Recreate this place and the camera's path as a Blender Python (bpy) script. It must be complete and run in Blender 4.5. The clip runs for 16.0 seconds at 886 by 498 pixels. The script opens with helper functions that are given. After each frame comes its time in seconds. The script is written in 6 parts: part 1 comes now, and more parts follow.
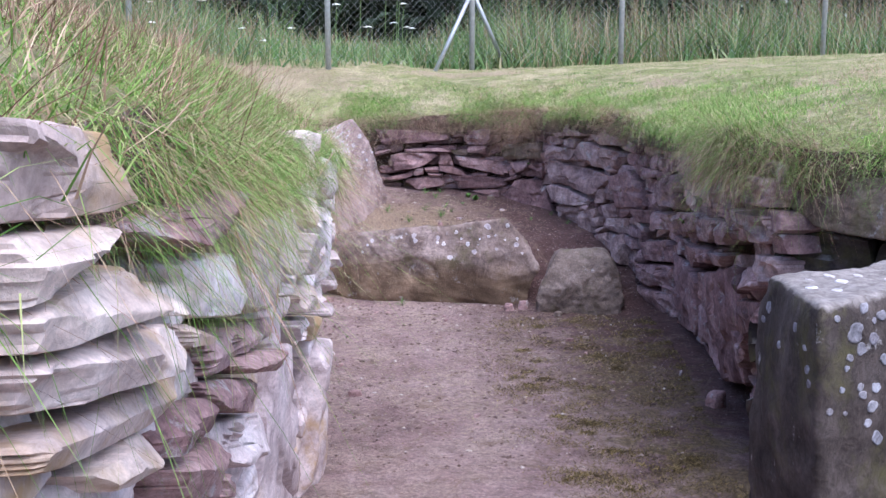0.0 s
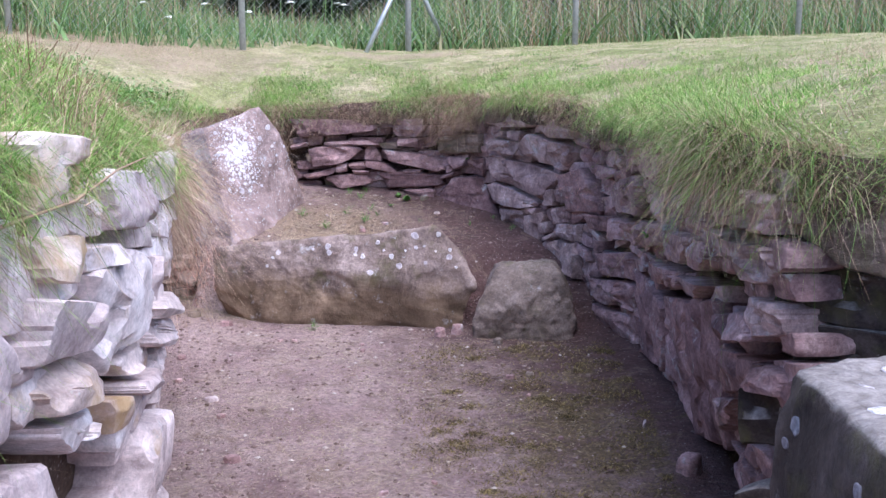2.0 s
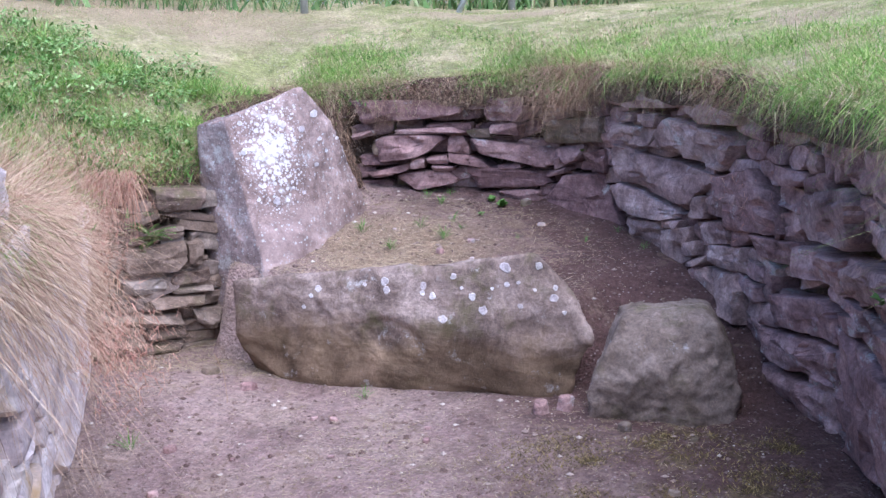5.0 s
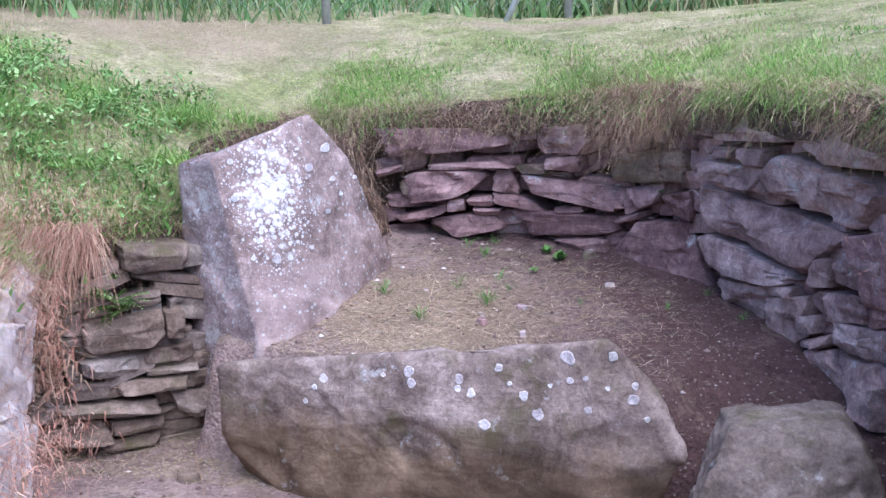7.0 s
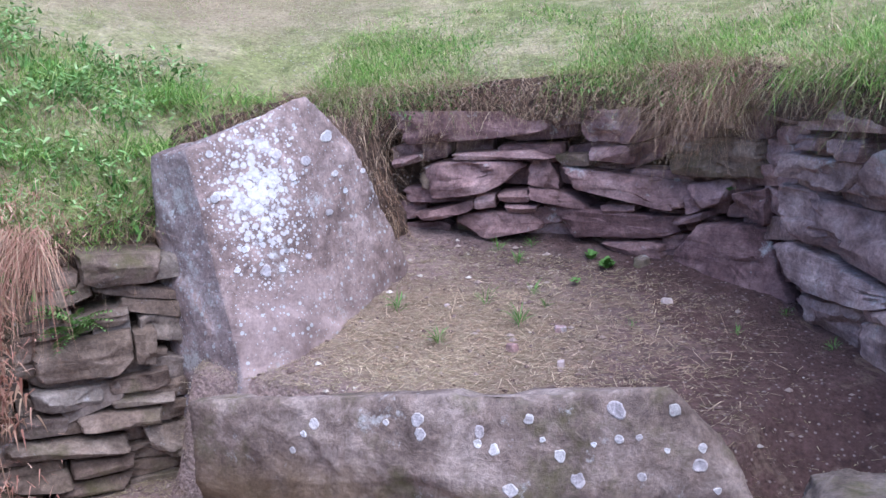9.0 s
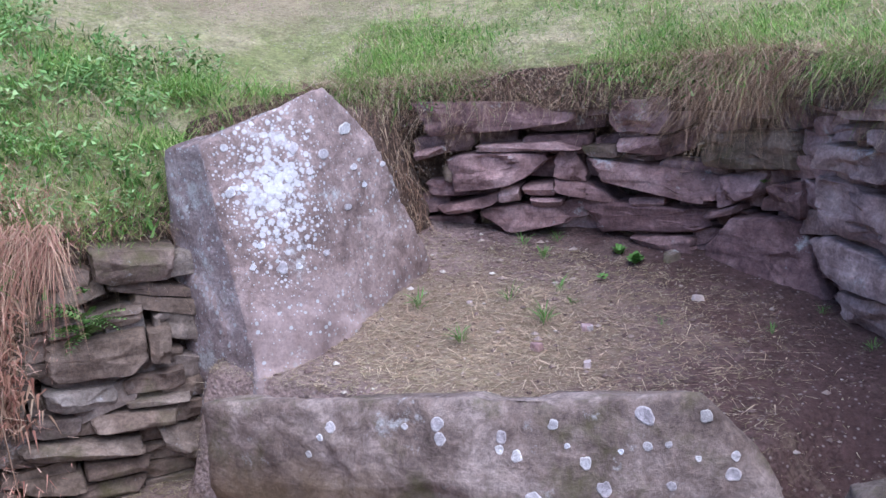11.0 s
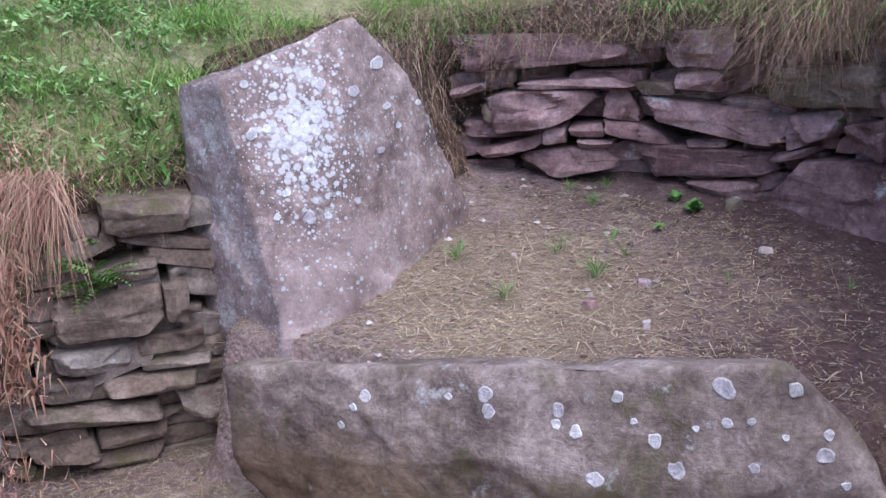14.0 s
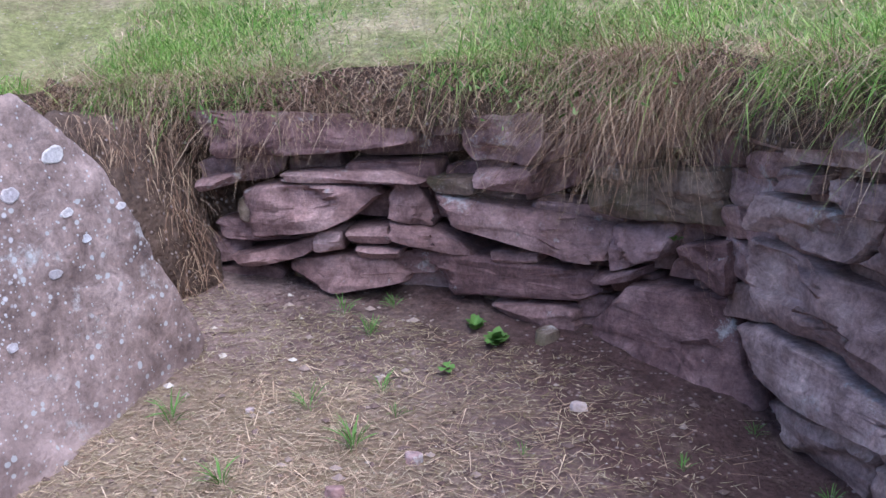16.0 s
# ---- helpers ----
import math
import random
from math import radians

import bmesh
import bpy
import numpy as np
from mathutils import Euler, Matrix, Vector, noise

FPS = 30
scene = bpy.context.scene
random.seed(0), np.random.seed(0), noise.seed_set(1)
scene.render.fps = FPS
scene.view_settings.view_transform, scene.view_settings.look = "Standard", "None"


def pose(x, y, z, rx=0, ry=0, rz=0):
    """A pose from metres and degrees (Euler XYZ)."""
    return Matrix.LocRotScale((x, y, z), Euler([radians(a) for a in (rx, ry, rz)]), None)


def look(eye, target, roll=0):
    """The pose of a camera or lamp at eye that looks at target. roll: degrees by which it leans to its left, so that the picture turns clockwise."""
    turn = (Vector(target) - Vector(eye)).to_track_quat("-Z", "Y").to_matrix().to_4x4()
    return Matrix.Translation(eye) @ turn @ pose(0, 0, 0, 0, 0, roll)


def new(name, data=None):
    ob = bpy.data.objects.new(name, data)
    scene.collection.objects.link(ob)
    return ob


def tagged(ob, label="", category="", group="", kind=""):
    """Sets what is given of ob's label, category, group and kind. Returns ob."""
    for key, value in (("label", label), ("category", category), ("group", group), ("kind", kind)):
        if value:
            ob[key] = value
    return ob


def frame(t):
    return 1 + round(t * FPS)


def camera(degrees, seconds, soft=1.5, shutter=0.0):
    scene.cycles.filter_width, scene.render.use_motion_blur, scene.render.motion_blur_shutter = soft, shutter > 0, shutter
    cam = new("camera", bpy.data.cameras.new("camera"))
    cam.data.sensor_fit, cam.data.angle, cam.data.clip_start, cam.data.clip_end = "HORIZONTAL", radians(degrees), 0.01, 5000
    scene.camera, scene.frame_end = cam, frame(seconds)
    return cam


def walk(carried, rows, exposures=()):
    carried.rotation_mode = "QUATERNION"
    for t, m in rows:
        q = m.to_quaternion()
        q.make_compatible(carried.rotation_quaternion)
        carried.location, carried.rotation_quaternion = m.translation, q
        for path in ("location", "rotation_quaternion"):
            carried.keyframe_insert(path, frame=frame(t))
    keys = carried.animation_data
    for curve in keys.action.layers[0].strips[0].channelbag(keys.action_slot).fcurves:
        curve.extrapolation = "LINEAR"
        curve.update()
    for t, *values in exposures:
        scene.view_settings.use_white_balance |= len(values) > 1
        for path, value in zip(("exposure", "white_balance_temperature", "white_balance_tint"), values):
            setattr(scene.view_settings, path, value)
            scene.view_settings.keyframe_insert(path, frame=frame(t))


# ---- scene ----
from mathutils.bvhtree import BVHTree

cam = camera(45.6, 16.0, soft=1.45)
METRES, EYE, TILT, LEAN, TURN = 6.4, 1.65, -9.0, 0.0, 0.0
ROWS = [
    (0.0, 0.0, 0.0, 0.0, 0.0, 0.0, -0.0),
    (0.5, 0.0172, 0.0473, 0.0047, -2.54, -2.16, 0.32),
    (1.0, 0.0226, 0.0968, 0.0111, -9.26, -1.07, 1.23),
    (1.5, 0.0268, 0.1391, 0.016, -8.44, -2.6, 1.74),
    (2.0, 0.0396, 0.1863, 0.0253, -2.1, -0.76, 0.29),
    (2.5, 0.0425, 0.2309, 0.0304, 0.65, -0.81, 0.11),
    (3.0, 0.0422, 0.2766, 0.04, 2.64, -0.46, 0.14),
    (3.5, 0.052, 0.3273, 0.0465, 3.14, -0.77, 1.1),
    (6.0, 0.0664, 0.5675, 0.0808, 6.13, -2.97, 0.21),
    (6.5, 0.057, 0.6082, 0.089, 6.96, -2.2, 0.44),
    (7.0, 0.0544, 0.6465, 0.0957, 7.25, -1.84, 0.61),
    (7.5, 0.0565, 0.6867, 0.1012, 8.2, -0.97, -0.77),
    (8.0, 0.0531, 0.7183, 0.1057, 8.73, -2.9, -0.26),
    (10.5, 0.0512, 0.7743, 0.1142, 10.75, -3.56, 0.65),
    (11.0, 0.0521, 0.7751, 0.114, 11.25, -3.95, 0.63),
    (11.5, 0.0535, 0.7766, 0.1143, 11.64, -4.75, 0.29),
    (12.0, 0.0558, 0.7764, 0.1167, 11.96, -3.68, 0.42),
    (12.5, 0.0555, 0.7748, 0.116, 12.33, -2.2, 0.31),
    (13.0, 0.0553, 0.7786, 0.1121, 12.15, -4.19, -0.17),
    (13.5, 0.0433, 0.7961, 0.1131, 12.72, -6.99, -0.97),
    (14.0, 0.0327, 0.8206, 0.1134, 12.36, -7.1, 0.72),
    (14.5, 0.0405, 0.8573, 0.1206, 11.02, -7.2, 1.51),
    (15.0, 0.0561, 0.8932, 0.1286, 10.54, -6.04, 0.3),
    (15.5, 0.0655, 0.9281, 0.1312, 6.05, -4.54, -1.14),
    (16.0, 0.0699, 0.9578, 0.1377, 6.74, -4.81, -0.29),
]
walk(cam, [(t, pose(0, 0, EYE, TILT, LEAN, TURN) @ pose(METRES * x, METRES * y, METRES * z, 90 + pitch, roll, yaw)) for t, x, y, z, yaw, pitch, roll in ROWS],
     exposures=[(0.0, 1.27, 5980, 18), (2.5, 1.40, 5980, 17), (7.0, 1.36, 5650, 15), (10.5, 1.06, 5690, 13), (14.8, 0.98, 5840, 13), (16.0, 1.10, 5860, 14)])

# ---- light ----
world = bpy.data.worlds.new("sky")
scene.world = world
world.use_nodes = True
wn, wl = world.node_tree.nodes, world.node_tree.links
sky = wn.new("ShaderNodeTexSky")
sky.sky_type, sky.sun_disc = "NISHITA", False
sky.sun_elevation, sky.sun_rotation = radians(62), radians(150)
sky.air_density, sky.dust_density, sky.ozone_density = 1.0, 1.2, 1.5
wn["Background"].inputs["Strength"].default_value = 0.15
wl.new(sky.outputs[0], wn["Background"].inputs["Color"])
sun = new("sun", bpy.data.lights.new("sun", "SUN"))
sun.data.energy, sun.data.angle, sun.data.color = 2.1, radians(75), (1.0, 0.98, 0.97)
sun.matrix_world = look((2.4, -2.4, 5.9), (0, 0, 0))


# ---- materials ----
class Nodes:
    """A thin helper round one material's node tree."""

    def __init__(self, name, rough=0.9):
        self.m = bpy.data.materials.new(name)
        self.m.use_nodes = True
        self.t = self.m.node_tree
        self.bsdf = self.t.nodes["Principled BSDF"]
        self.bsdf.inputs["Roughness"].default_value = rough
        self.bsdf.inputs["Specular IOR Level"].default_value = 0.25
        self.co = self.t.nodes.new("ShaderNodeTexCoord").outputs["Object"]

    def link(self, a, b):
        self.t.links.new(a, b)

    def set(self, sock, v):
        if hasattr(v, "is_output"):
            self.link(v, sock)
        else:
            sock.default_value = v

    def coords(self, scale=(1, 1, 1), world_space=False):
        n = self.t.nodes.new("ShaderNodeMapping")
        src = self.t.nodes.new("ShaderNodeNewGeometry").outputs["Position"] if world_space else self.co
        self.link(src, n.inputs[0])
        n.inputs["Scale"].default_value = scale
        return n.outputs[0]

    def noise(self, co, scale, detail=6, rough=0.6, warp=0.0):
        n = self.t.nodes.new("ShaderNodeTexNoise")
        self.link(co, n.inputs["Vector"])
        n.inputs["Scale"].default_value, n.inputs["Detail"].default_value = scale, detail
        n.inputs["Roughness"].default_value, n.inputs["Distortion"].default_value = rough, warp
        return n.outputs["Fac"]

    def cells(self, co, scale, feature="F1", rand=1.0):
        n = self.t.nodes.new("ShaderNodeTexVoronoi")
        n.feature = feature
        self.link(co, n.inputs["Vector"])
        n.inputs["Scale"].default_value, n.inputs["Randomness"].default_value = scale, rand
        return n

    def ramp(self, fac, stops):
        n = self.t.nodes.new("ShaderNodeValToRGB")
        self.link(fac, n.inputs[0])
        e = n.color_ramp.elements
        while len(e) < len(stops):
            e.new(0.5)
        for el, (p, c) in zip(e, stops):
            el.position = p
            el.color = (*c, 1) if isinstance(c, tuple) else (c, c, c, 1)
        return n.outputs[0]

    def mix(self, fac, a, b, mode="MIX"):
        n = self.t.nodes.new("ShaderNodeMix")
        n.data_type, n.blend_type = "RGBA", mode
        self.set(n.inputs[0], fac)
        for sock, v in ((n.inputs[6], a), (n.inputs[7], b)):
            self.set(sock, (*v, 1) if isinstance(v, tuple) else v)
        return n.outputs[2]

    def math(self, op, a, b=0.0):
        n = self.t.nodes.new("ShaderNodeMath")
        n.operation = op
        self.set(n.inputs[0], a)
        self.set(n.inputs[1], b)
        return n.outputs[0]

    def rand(self, island=False):
        if island:
            return self.t.nodes.new("ShaderNodeNewGeometry").outputs["Random Per Island"]
        return self.t.nodes.new("ShaderNodeObjectInfo").outputs["Random"]

    def finish(self, color, height=None, strength=0.5, dist=0.01):
        self.set(self.bsdf.inputs["Base Color"], color)
        if height is not None:
            n = self.t.nodes.new("ShaderNodeBump")
            n.inputs["Strength"].default_value, n.inputs["Distance"].default_value = strength, dist
            self.link(height, n.inputs["Height"])
            self.link(n.outputs[0], self.bsdf.inputs["Normal"])
        return self.m


def stone_material(name, dark, mid, light, lichen=0.3, spot=14.0, patch=None, ochre=0.0, moss=0.0, dots=True, layers=0.0, mottle=1.0, clean=None, lit_crust=None):
    """Bedded sandstone: grain, bands, stains, pale crusts and round lichen spots."""
    n = Nodes(name, 0.88)
    co = n.coords(world_space=True)
    bands = n.noise(n.coords((2.2, 2.2, 17), True), 1.6, 5, 0.6, 0.6)
    grain = n.noise(co, 90, 5, 0.7)
    cloud = n.noise(co, 5.5, 8, 0.62, 0.4)
    fine = n.noise(co, 24, 9, 0.72, 0.6)
    base = n.ramp(cloud, [(0.30, dark), (0.5, mid), (0.68, light)])
    base = n.mix(0.85 * mottle, base, n.ramp(fine, [(0.30, (0.50, 0.46, 0.46)), (0.5, (1.0, 1.0, 1.0)), (0.68, (1.45, 1.42, 1.4))]), "MULTIPLY")
    tint = n.ramp(n.rand(), [(0.0, (0.80, 0.72, 0.72)), (0.35, (1.0, 0.93, 0.92)), (0.65, (1.1, 1.04, 1.0)), (1.0, (1.2, 1.2, 1.22))])
    base = n.mix(1.0, base, tint, "MULTIPLY")
    base = n.mix(0.32, base, n.ramp(bands, [(0.35, (0.80, 0.77, 0.77)), (0.65, (1.1, 1.07, 1.06))]), "MULTIPLY")
    base = n.mix(0.8 * mottle, base, n.ramp(grain, [(0.3, 0.62), (0.7, 1.3)]), "MULTIPLY")
    if ochre:
        o = n.ramp(n.noise(co, 3.1, 6, 0.65), [(0.60 - 0.2 * ochre, 0.0), (0.70 - 0.1 * ochre, 0.8)])
        base = n.mix(o, base, (0.42, 0.27, 0.11))
    if moss:
        o = n.ramp(n.noise(co, 4.3, 7, 0.7), [(0.58 - 0.2 * moss, 0.0), (0.75 - 0.2 * moss, 0.75)])
        base = n.mix(o, base, (0.10, 0.095, 0.035))
    if clean:
        # the foot, long buried, has no crust on it
        lo, hi, level = clean
        sep = n.t.nodes.new("ShaderNodeSeparateXYZ")
        n.link(co, sep.inputs[0])
        edge = n.math("ADD", sep.outputs["Z"], n.math("MULTIPLY", n.math("SUBTRACT", n.noise(co, 4.5, 7, 0.65), 0.5), 0.45))
        base = n.mix(n.ramp(edge, [(level - 0.05, 0.85), (level + 0.08, 0.0)]), base, n.mix(0.6, n.ramp(cloud, [(0.35, lo), (0.65, hi)]), n.ramp(grain, [(0.3, 0.7), (0.7, 1.25)]), "MULTIPLY"))
    if lit_crust:
        # thin pale crust on upward faces, with light from above put into its colour
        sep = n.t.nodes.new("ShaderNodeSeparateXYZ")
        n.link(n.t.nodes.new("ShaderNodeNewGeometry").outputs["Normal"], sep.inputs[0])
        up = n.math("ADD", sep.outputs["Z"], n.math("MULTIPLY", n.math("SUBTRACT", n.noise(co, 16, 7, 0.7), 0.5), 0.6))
        base = n.mix(n.ramp(up, [(0.52, 0.0), (0.75, 0.9)]), base, n.mix(0.7, n.ramp(fine, [(0.35, lit_crust[0]), (0.65, lit_crust[1])]), n.ramp(grain, [(0.3, 0.7), (0.7, 1.25)]), "MULTIPLY"))
    if lichen:
        crust = n.ramp(n.noise(co, 7.0, 9, 0.75), [(0.64 - 0.16 * lichen, 0.0), (0.70 - 0.15 * lichen, 0.75)])
        base = n.mix(crust, base, n.ramp(grain, [(0.35, (0.30, 0.28, 0.28)), (0.65, (0.56, 0.55, 0.55))]))
    for size in (spot, spot * 2.3) if lichen and dots else ():
        v = n.cells(n.coords((1, 1, 1), True), size)
        pick = n.ramp(v.outputs["Color"], [(0.64 - 0.25 * lichen, 0.0), (0.66 - 0.25 * lichen, 1.0)])
        wob = n.math("ADD", v.outputs["Distance"], n.math("MULTIPLY", n.noise(co, 60, 3), 0.16))
        disc = n.ramp(n.math("ADD", wob, n.math("MULTIPLY", n.noise(co, 9, 3), 0.35)), [(0.45, 1.0), (0.50, 0.0)])
        f = n.math("MULTIPLY", n.math("MULTIPLY", pick, disc), 0.75)
        base = n.mix(f, base, (0.47, 0.48, 0.50))
    if patch:
        # one crust of pale lichen that breaks up into spots round a centre
        centre, radii = patch
        mp = n.t.nodes.new("ShaderNodeMapping")
        n.link(n.co, mp.inputs[0])
        mp.vector_type = "TEXTURE"
        mp.inputs["Location"].default_value, mp.inputs["Scale"].default_value = centre, radii
        ln = n.t.nodes.new("ShaderNodeVectorMath")
        ln.operation = "LENGTH"
        n.link(mp.outputs[0], ln.inputs[0])
        ragged = n.math("SUBTRACT", n.math("SUBTRACT", 0.42, ln.outputs["Value"]), n.math("MULTIPLY", n.math("SUBTRACT", n.noise(co, 15, 10, 0.8, 0.5), 0.5), 5.0))
        f = n.math("MULTIPLY", ragged, 3.0)
        f.node.use_clamp = True
        base = n.mix(n.math("MULTIPLY", f, 0.6), base, (0.54, 0.53, 0.56))
        v1, v2 = n.cells(co, 38), n.cells(co, 72)
        for v, lo, width in ((v1, 0.62, 1.0), (v2, 0.50, 1.25)):
            d = n.math("ADD", v.outputs["Distance"], n.math("MULTIPLY", n.noise(co, 55, 4), 0.35))
            reach = n.math("SUBTRACT", lo + 0.26, n.math("MULTIPLY", ln.outputs["Value"], 0.40 / width))
            f = n.math("MULTIPLY", n.math("SUBTRACT", reach, d), 9.0)
            f.node.use_clamp = True
            base = n.mix(n.math("MULTIPLY", f, 0.72), base, (0.62, 0.60, 0.63))
    strata = n.noise(n.coords((5, 5, 70), True), 1.0, 5, 0.7, 0.3)
    base = n.mix(layers, base, n.ramp(strata, [(0.34, (0.62, 0.6, 0.6)), (0.5, (1.0, 1.0, 1.0)), (0.66, (1.2, 1.18, 1.17))]), "MULTIPLY")
    h = n.math("ADD", n.math("MULTIPLY", strata, 1.2 * layers), n.math("ADD", n.math("MULTIPLY", grain, 0.25), n.math("ADD", cloud, n.math("MULTIPLY", fine, 0.8 * mottle))))
    return n.finish(base, h, 0.7, 0.005 + 0.009 * mottle)


def earth_material(name, a, b, c, litter=None, moss=None, shaded_soil=None, bare=(), mats=None):
    """Earth or turf: clods, grit, patches of moss or litter, darker soil with shade in its colour. bare: places worn to
    soil, as centre and reach.
    """
    n = Nodes(name, 0.97)
    co = n.coords(world_space=True)
    big, fine, mid = n.noise(co, 1.7, 6, 0.6, 0.3), n.noise(co, 45, 8, 0.75), n.noise(co, 11, 8, 0.7, 0.5)
    base = n.ramp(big, [(0.3, a), (0.5, b), (0.72, c)])
    if litter:
        f = n.ramp(n.noise(n.coords((1, 1, 1), True), 3.0, 9, 0.75), [(0.45, 0.0), (0.60, 0.75)])
        base = n.mix(f, base, litter)
    if shaded_soil:
        # soil darkens towards +x and +y: darker earth plus that side's shade, as colour
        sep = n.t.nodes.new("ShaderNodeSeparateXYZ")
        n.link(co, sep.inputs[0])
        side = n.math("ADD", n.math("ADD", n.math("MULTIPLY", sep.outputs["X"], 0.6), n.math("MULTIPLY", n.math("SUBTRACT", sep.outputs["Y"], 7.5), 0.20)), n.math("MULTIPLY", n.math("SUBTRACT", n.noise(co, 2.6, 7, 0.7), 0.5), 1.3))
        base = n.mix(n.ramp(n.math("ADD", side, 0.14), [(0.0, 0.0), (0.58, 0.95)]), base, shaded_soil)
    base = n.mix(0.8, base, n.ramp(mid, [(0.32, 0.62), (0.5, 1.0), (0.7, 1.3)]), "MULTIPLY")
    base = n.mix(0.9, base, n.ramp(fine, [(0.3, 0.45), (0.55, 1.0), (0.75, 1.55)]), "MULTIPLY")
    grit = n.cells(co, 70)
    pick = n.ramp(grit.outputs["Color"], [(0.72, 0.0), (0.76, 1.0)])
    f = n.math("MULTIPLY", pick, n.ramp(grit.outputs["Distance"], [(0.2, 1.0), (0.4, 0.0)]))
    base = n.mix(n.math("MULTIPLY", f, 0.7), base, (0.40, 0.33, 0.31))
    if moss:
        f = n.ramp(n.noise(co, 6.0, 9, 0.75, 0.8), [(0.56, 0.0), (0.63, 0.8)])
        base = n.mix(f, base, moss)
    for centre, reach in bare:
        mp = n.t.nodes.new("ShaderNodeMapping")
        n.link(co, mp.inputs[0])
        mp.vector_type = "TEXTURE"
        mp.inputs["Location"].default_value, mp.inputs["Scale"].default_value = centre, reach
        ln = n.t.nodes.new("ShaderNodeVectorMath")
        ln.operation = "LENGTH"
        n.link(mp.outputs[0], ln.inputs[0])
        d = n.math("ADD", ln.outputs["Value"], n.math("MULTIPLY", n.noise(co, 5, 8, 0.75), 1.1))
        base = n.mix(n.ramp(n.math("MULTIPLY", d, 0.5), [(0.55, 0.7), (0.8, 0.0)]), base, n.ramp(fine, [(0.3, (0.22, 0.15, 0.10)), (0.7, (0.42, 0.33, 0.23))]))
    for centre, reach in mats or ():
        # mats of low moss, olive brown with yellow tips
        mp = n.t.nodes.new("ShaderNodeMapping")
        n.link(co, mp.inputs[0])
        mp.vector_type = "TEXTURE"
        mp.inputs["Location"].default_value, mp.inputs["Scale"].default_value = centre, reach
        ln = n.t.nodes.new("ShaderNodeVectorMath")
        ln.operation = "LENGTH"
        n.link(mp.outputs[0], ln.inputs[0])
        d = n.math("ADD", n.math("MULTIPLY", ln.outputs["Value"], 0.20), n.noise(co, 4.2, 9, 0.72, 0.6))
        base = n.mix(n.ramp(d, [(0.54, 0.75), (0.66, 0.0)]), base, n.ramp(fine, [(0.30, (0.06, 0.045, 0.026)), (0.52, (0.15, 0.112, 0.058)), (0.70, (0.34, 0.26, 0.12))]))
    h = n.math("ADD", fine, n.math("ADD", n.math("MULTIPLY", grit.outputs["Distance"], -0.6), mid))
    return n.finish(base, h, 1.0, 0.016)


def blade_material(name, stops, rough=0.6, thin=0.0):
    """Leaves and blades: each takes its own colour from a range."""
    n = Nodes(name, rough)
    co = n.coords(world_space=True)
    base = n.ramp(n.rand(True), stops)
    base = n.mix(0.7, base, n.ramp(n.noise(co, 2.2, 4), [(0.3, (0.75, 0.7, 0.7)), (0.7, (1.2, 1.2, 1.1))]), "MULTIPLY")
    n.finish(base)
    if thin:
        # light passes through the blade
        tr, mx = n.t.nodes.new("ShaderNodeBsdfTranslucent"), n.t.nodes.new("ShaderNodeMixShader")
        n.link(base, tr.inputs["Color"])
        mx.inputs[0].default_value = thin
        n.link(n.bsdf.outputs[0], mx.inputs[1])
        n.link(tr.outputs[0], mx.inputs[2])
        n.link(mx.outputs[0], n.t.nodes["Material Output"].inputs["Surface"])
    return n.m


def plain(name, color, rough=0.6, metal=0.0, vary=0.25, scale=30):
    n = Nodes(name, rough)
    co = n.coords(world_space=True)
    n.bsdf.inputs["Metallic"].default_value = metal
    f = n.noise(co, scale, 6, 0.65)
    lo = tuple(c * (1 - vary) for c in color)
    hi = tuple(min(1, c * (1 + vary)) for c in color)
    return n.finish(n.ramp(f, [(0.3, lo), (0.7, hi)]), f, 0.2, 0.003)


STONE_RED = stone_material("red_sandstone", (0.15, 0.096, 0.096), (0.31, 0.21, 0.21), (0.47, 0.355, 0.352), 0.46, 16, dots=False, layers=0.3)
STONE_WINE = stone_material("wine_red_sandstone", (0.115, 0.070, 0.071), (0.245, 0.162, 0.164), (0.39, 0.285, 0.285), 0.30, 16, dots=False, layers=0.35)
STONE_GREY = stone_material("lichen_grey_sandstone", (0.15, 0.102, 0.098), (0.33, 0.245, 0.238), (0.50, 0.405, 0.39), 0.34, 16, dots=False, layers=0.25)
STONE_PALE = stone_material("pale_sandstone", (0.36, 0.30, 0.295), (0.60, 0.545, 0.545), (0.78, 0.75, 0.75), 0.25, 15, ochre=0.18, dots=False, mottle=0.7)
STONE_OCHRE = stone_material("ochre_stained_sandstone", (0.34, 0.27, 0.25), (0.56, 0.49, 0.46), (0.75, 0.70, 0.67), 0.15, 15, ochre=0.6, dots=False, mottle=0.7)
STONE_BROWN = stone_material("brown_sandstone", (0.10, 0.076, 0.060), (0.185, 0.145, 0.12), (0.28, 0.23, 0.195), 0.25, 17, moss=0.4, dots=False, layers=0.25)
STONE_KERB = stone_material("kerb_sandstone", (0.075, 0.055, 0.048), (0.175, 0.132, 0.115), (0.31, 0.25, 0.225), 0.34, 16, moss=0.3, dots=False, layers=0.1, clean=((0.10, 0.068, 0.042), (0.26, 0.18, 0.115), 0.32))
# near-black base holds the shade on the block's sides; the pale top holds light
STONE_BLOCK_SHADED = stone_material("shaded_block_sandstone", (0.026, 0.021, 0.019), (0.052, 0.042, 0.038), (0.10, 0.085, 0.079), 0.20, 10, moss=0.3, dots=False, lit_crust=((0.15, 0.128, 0.118), (0.36, 0.325, 0.305)))
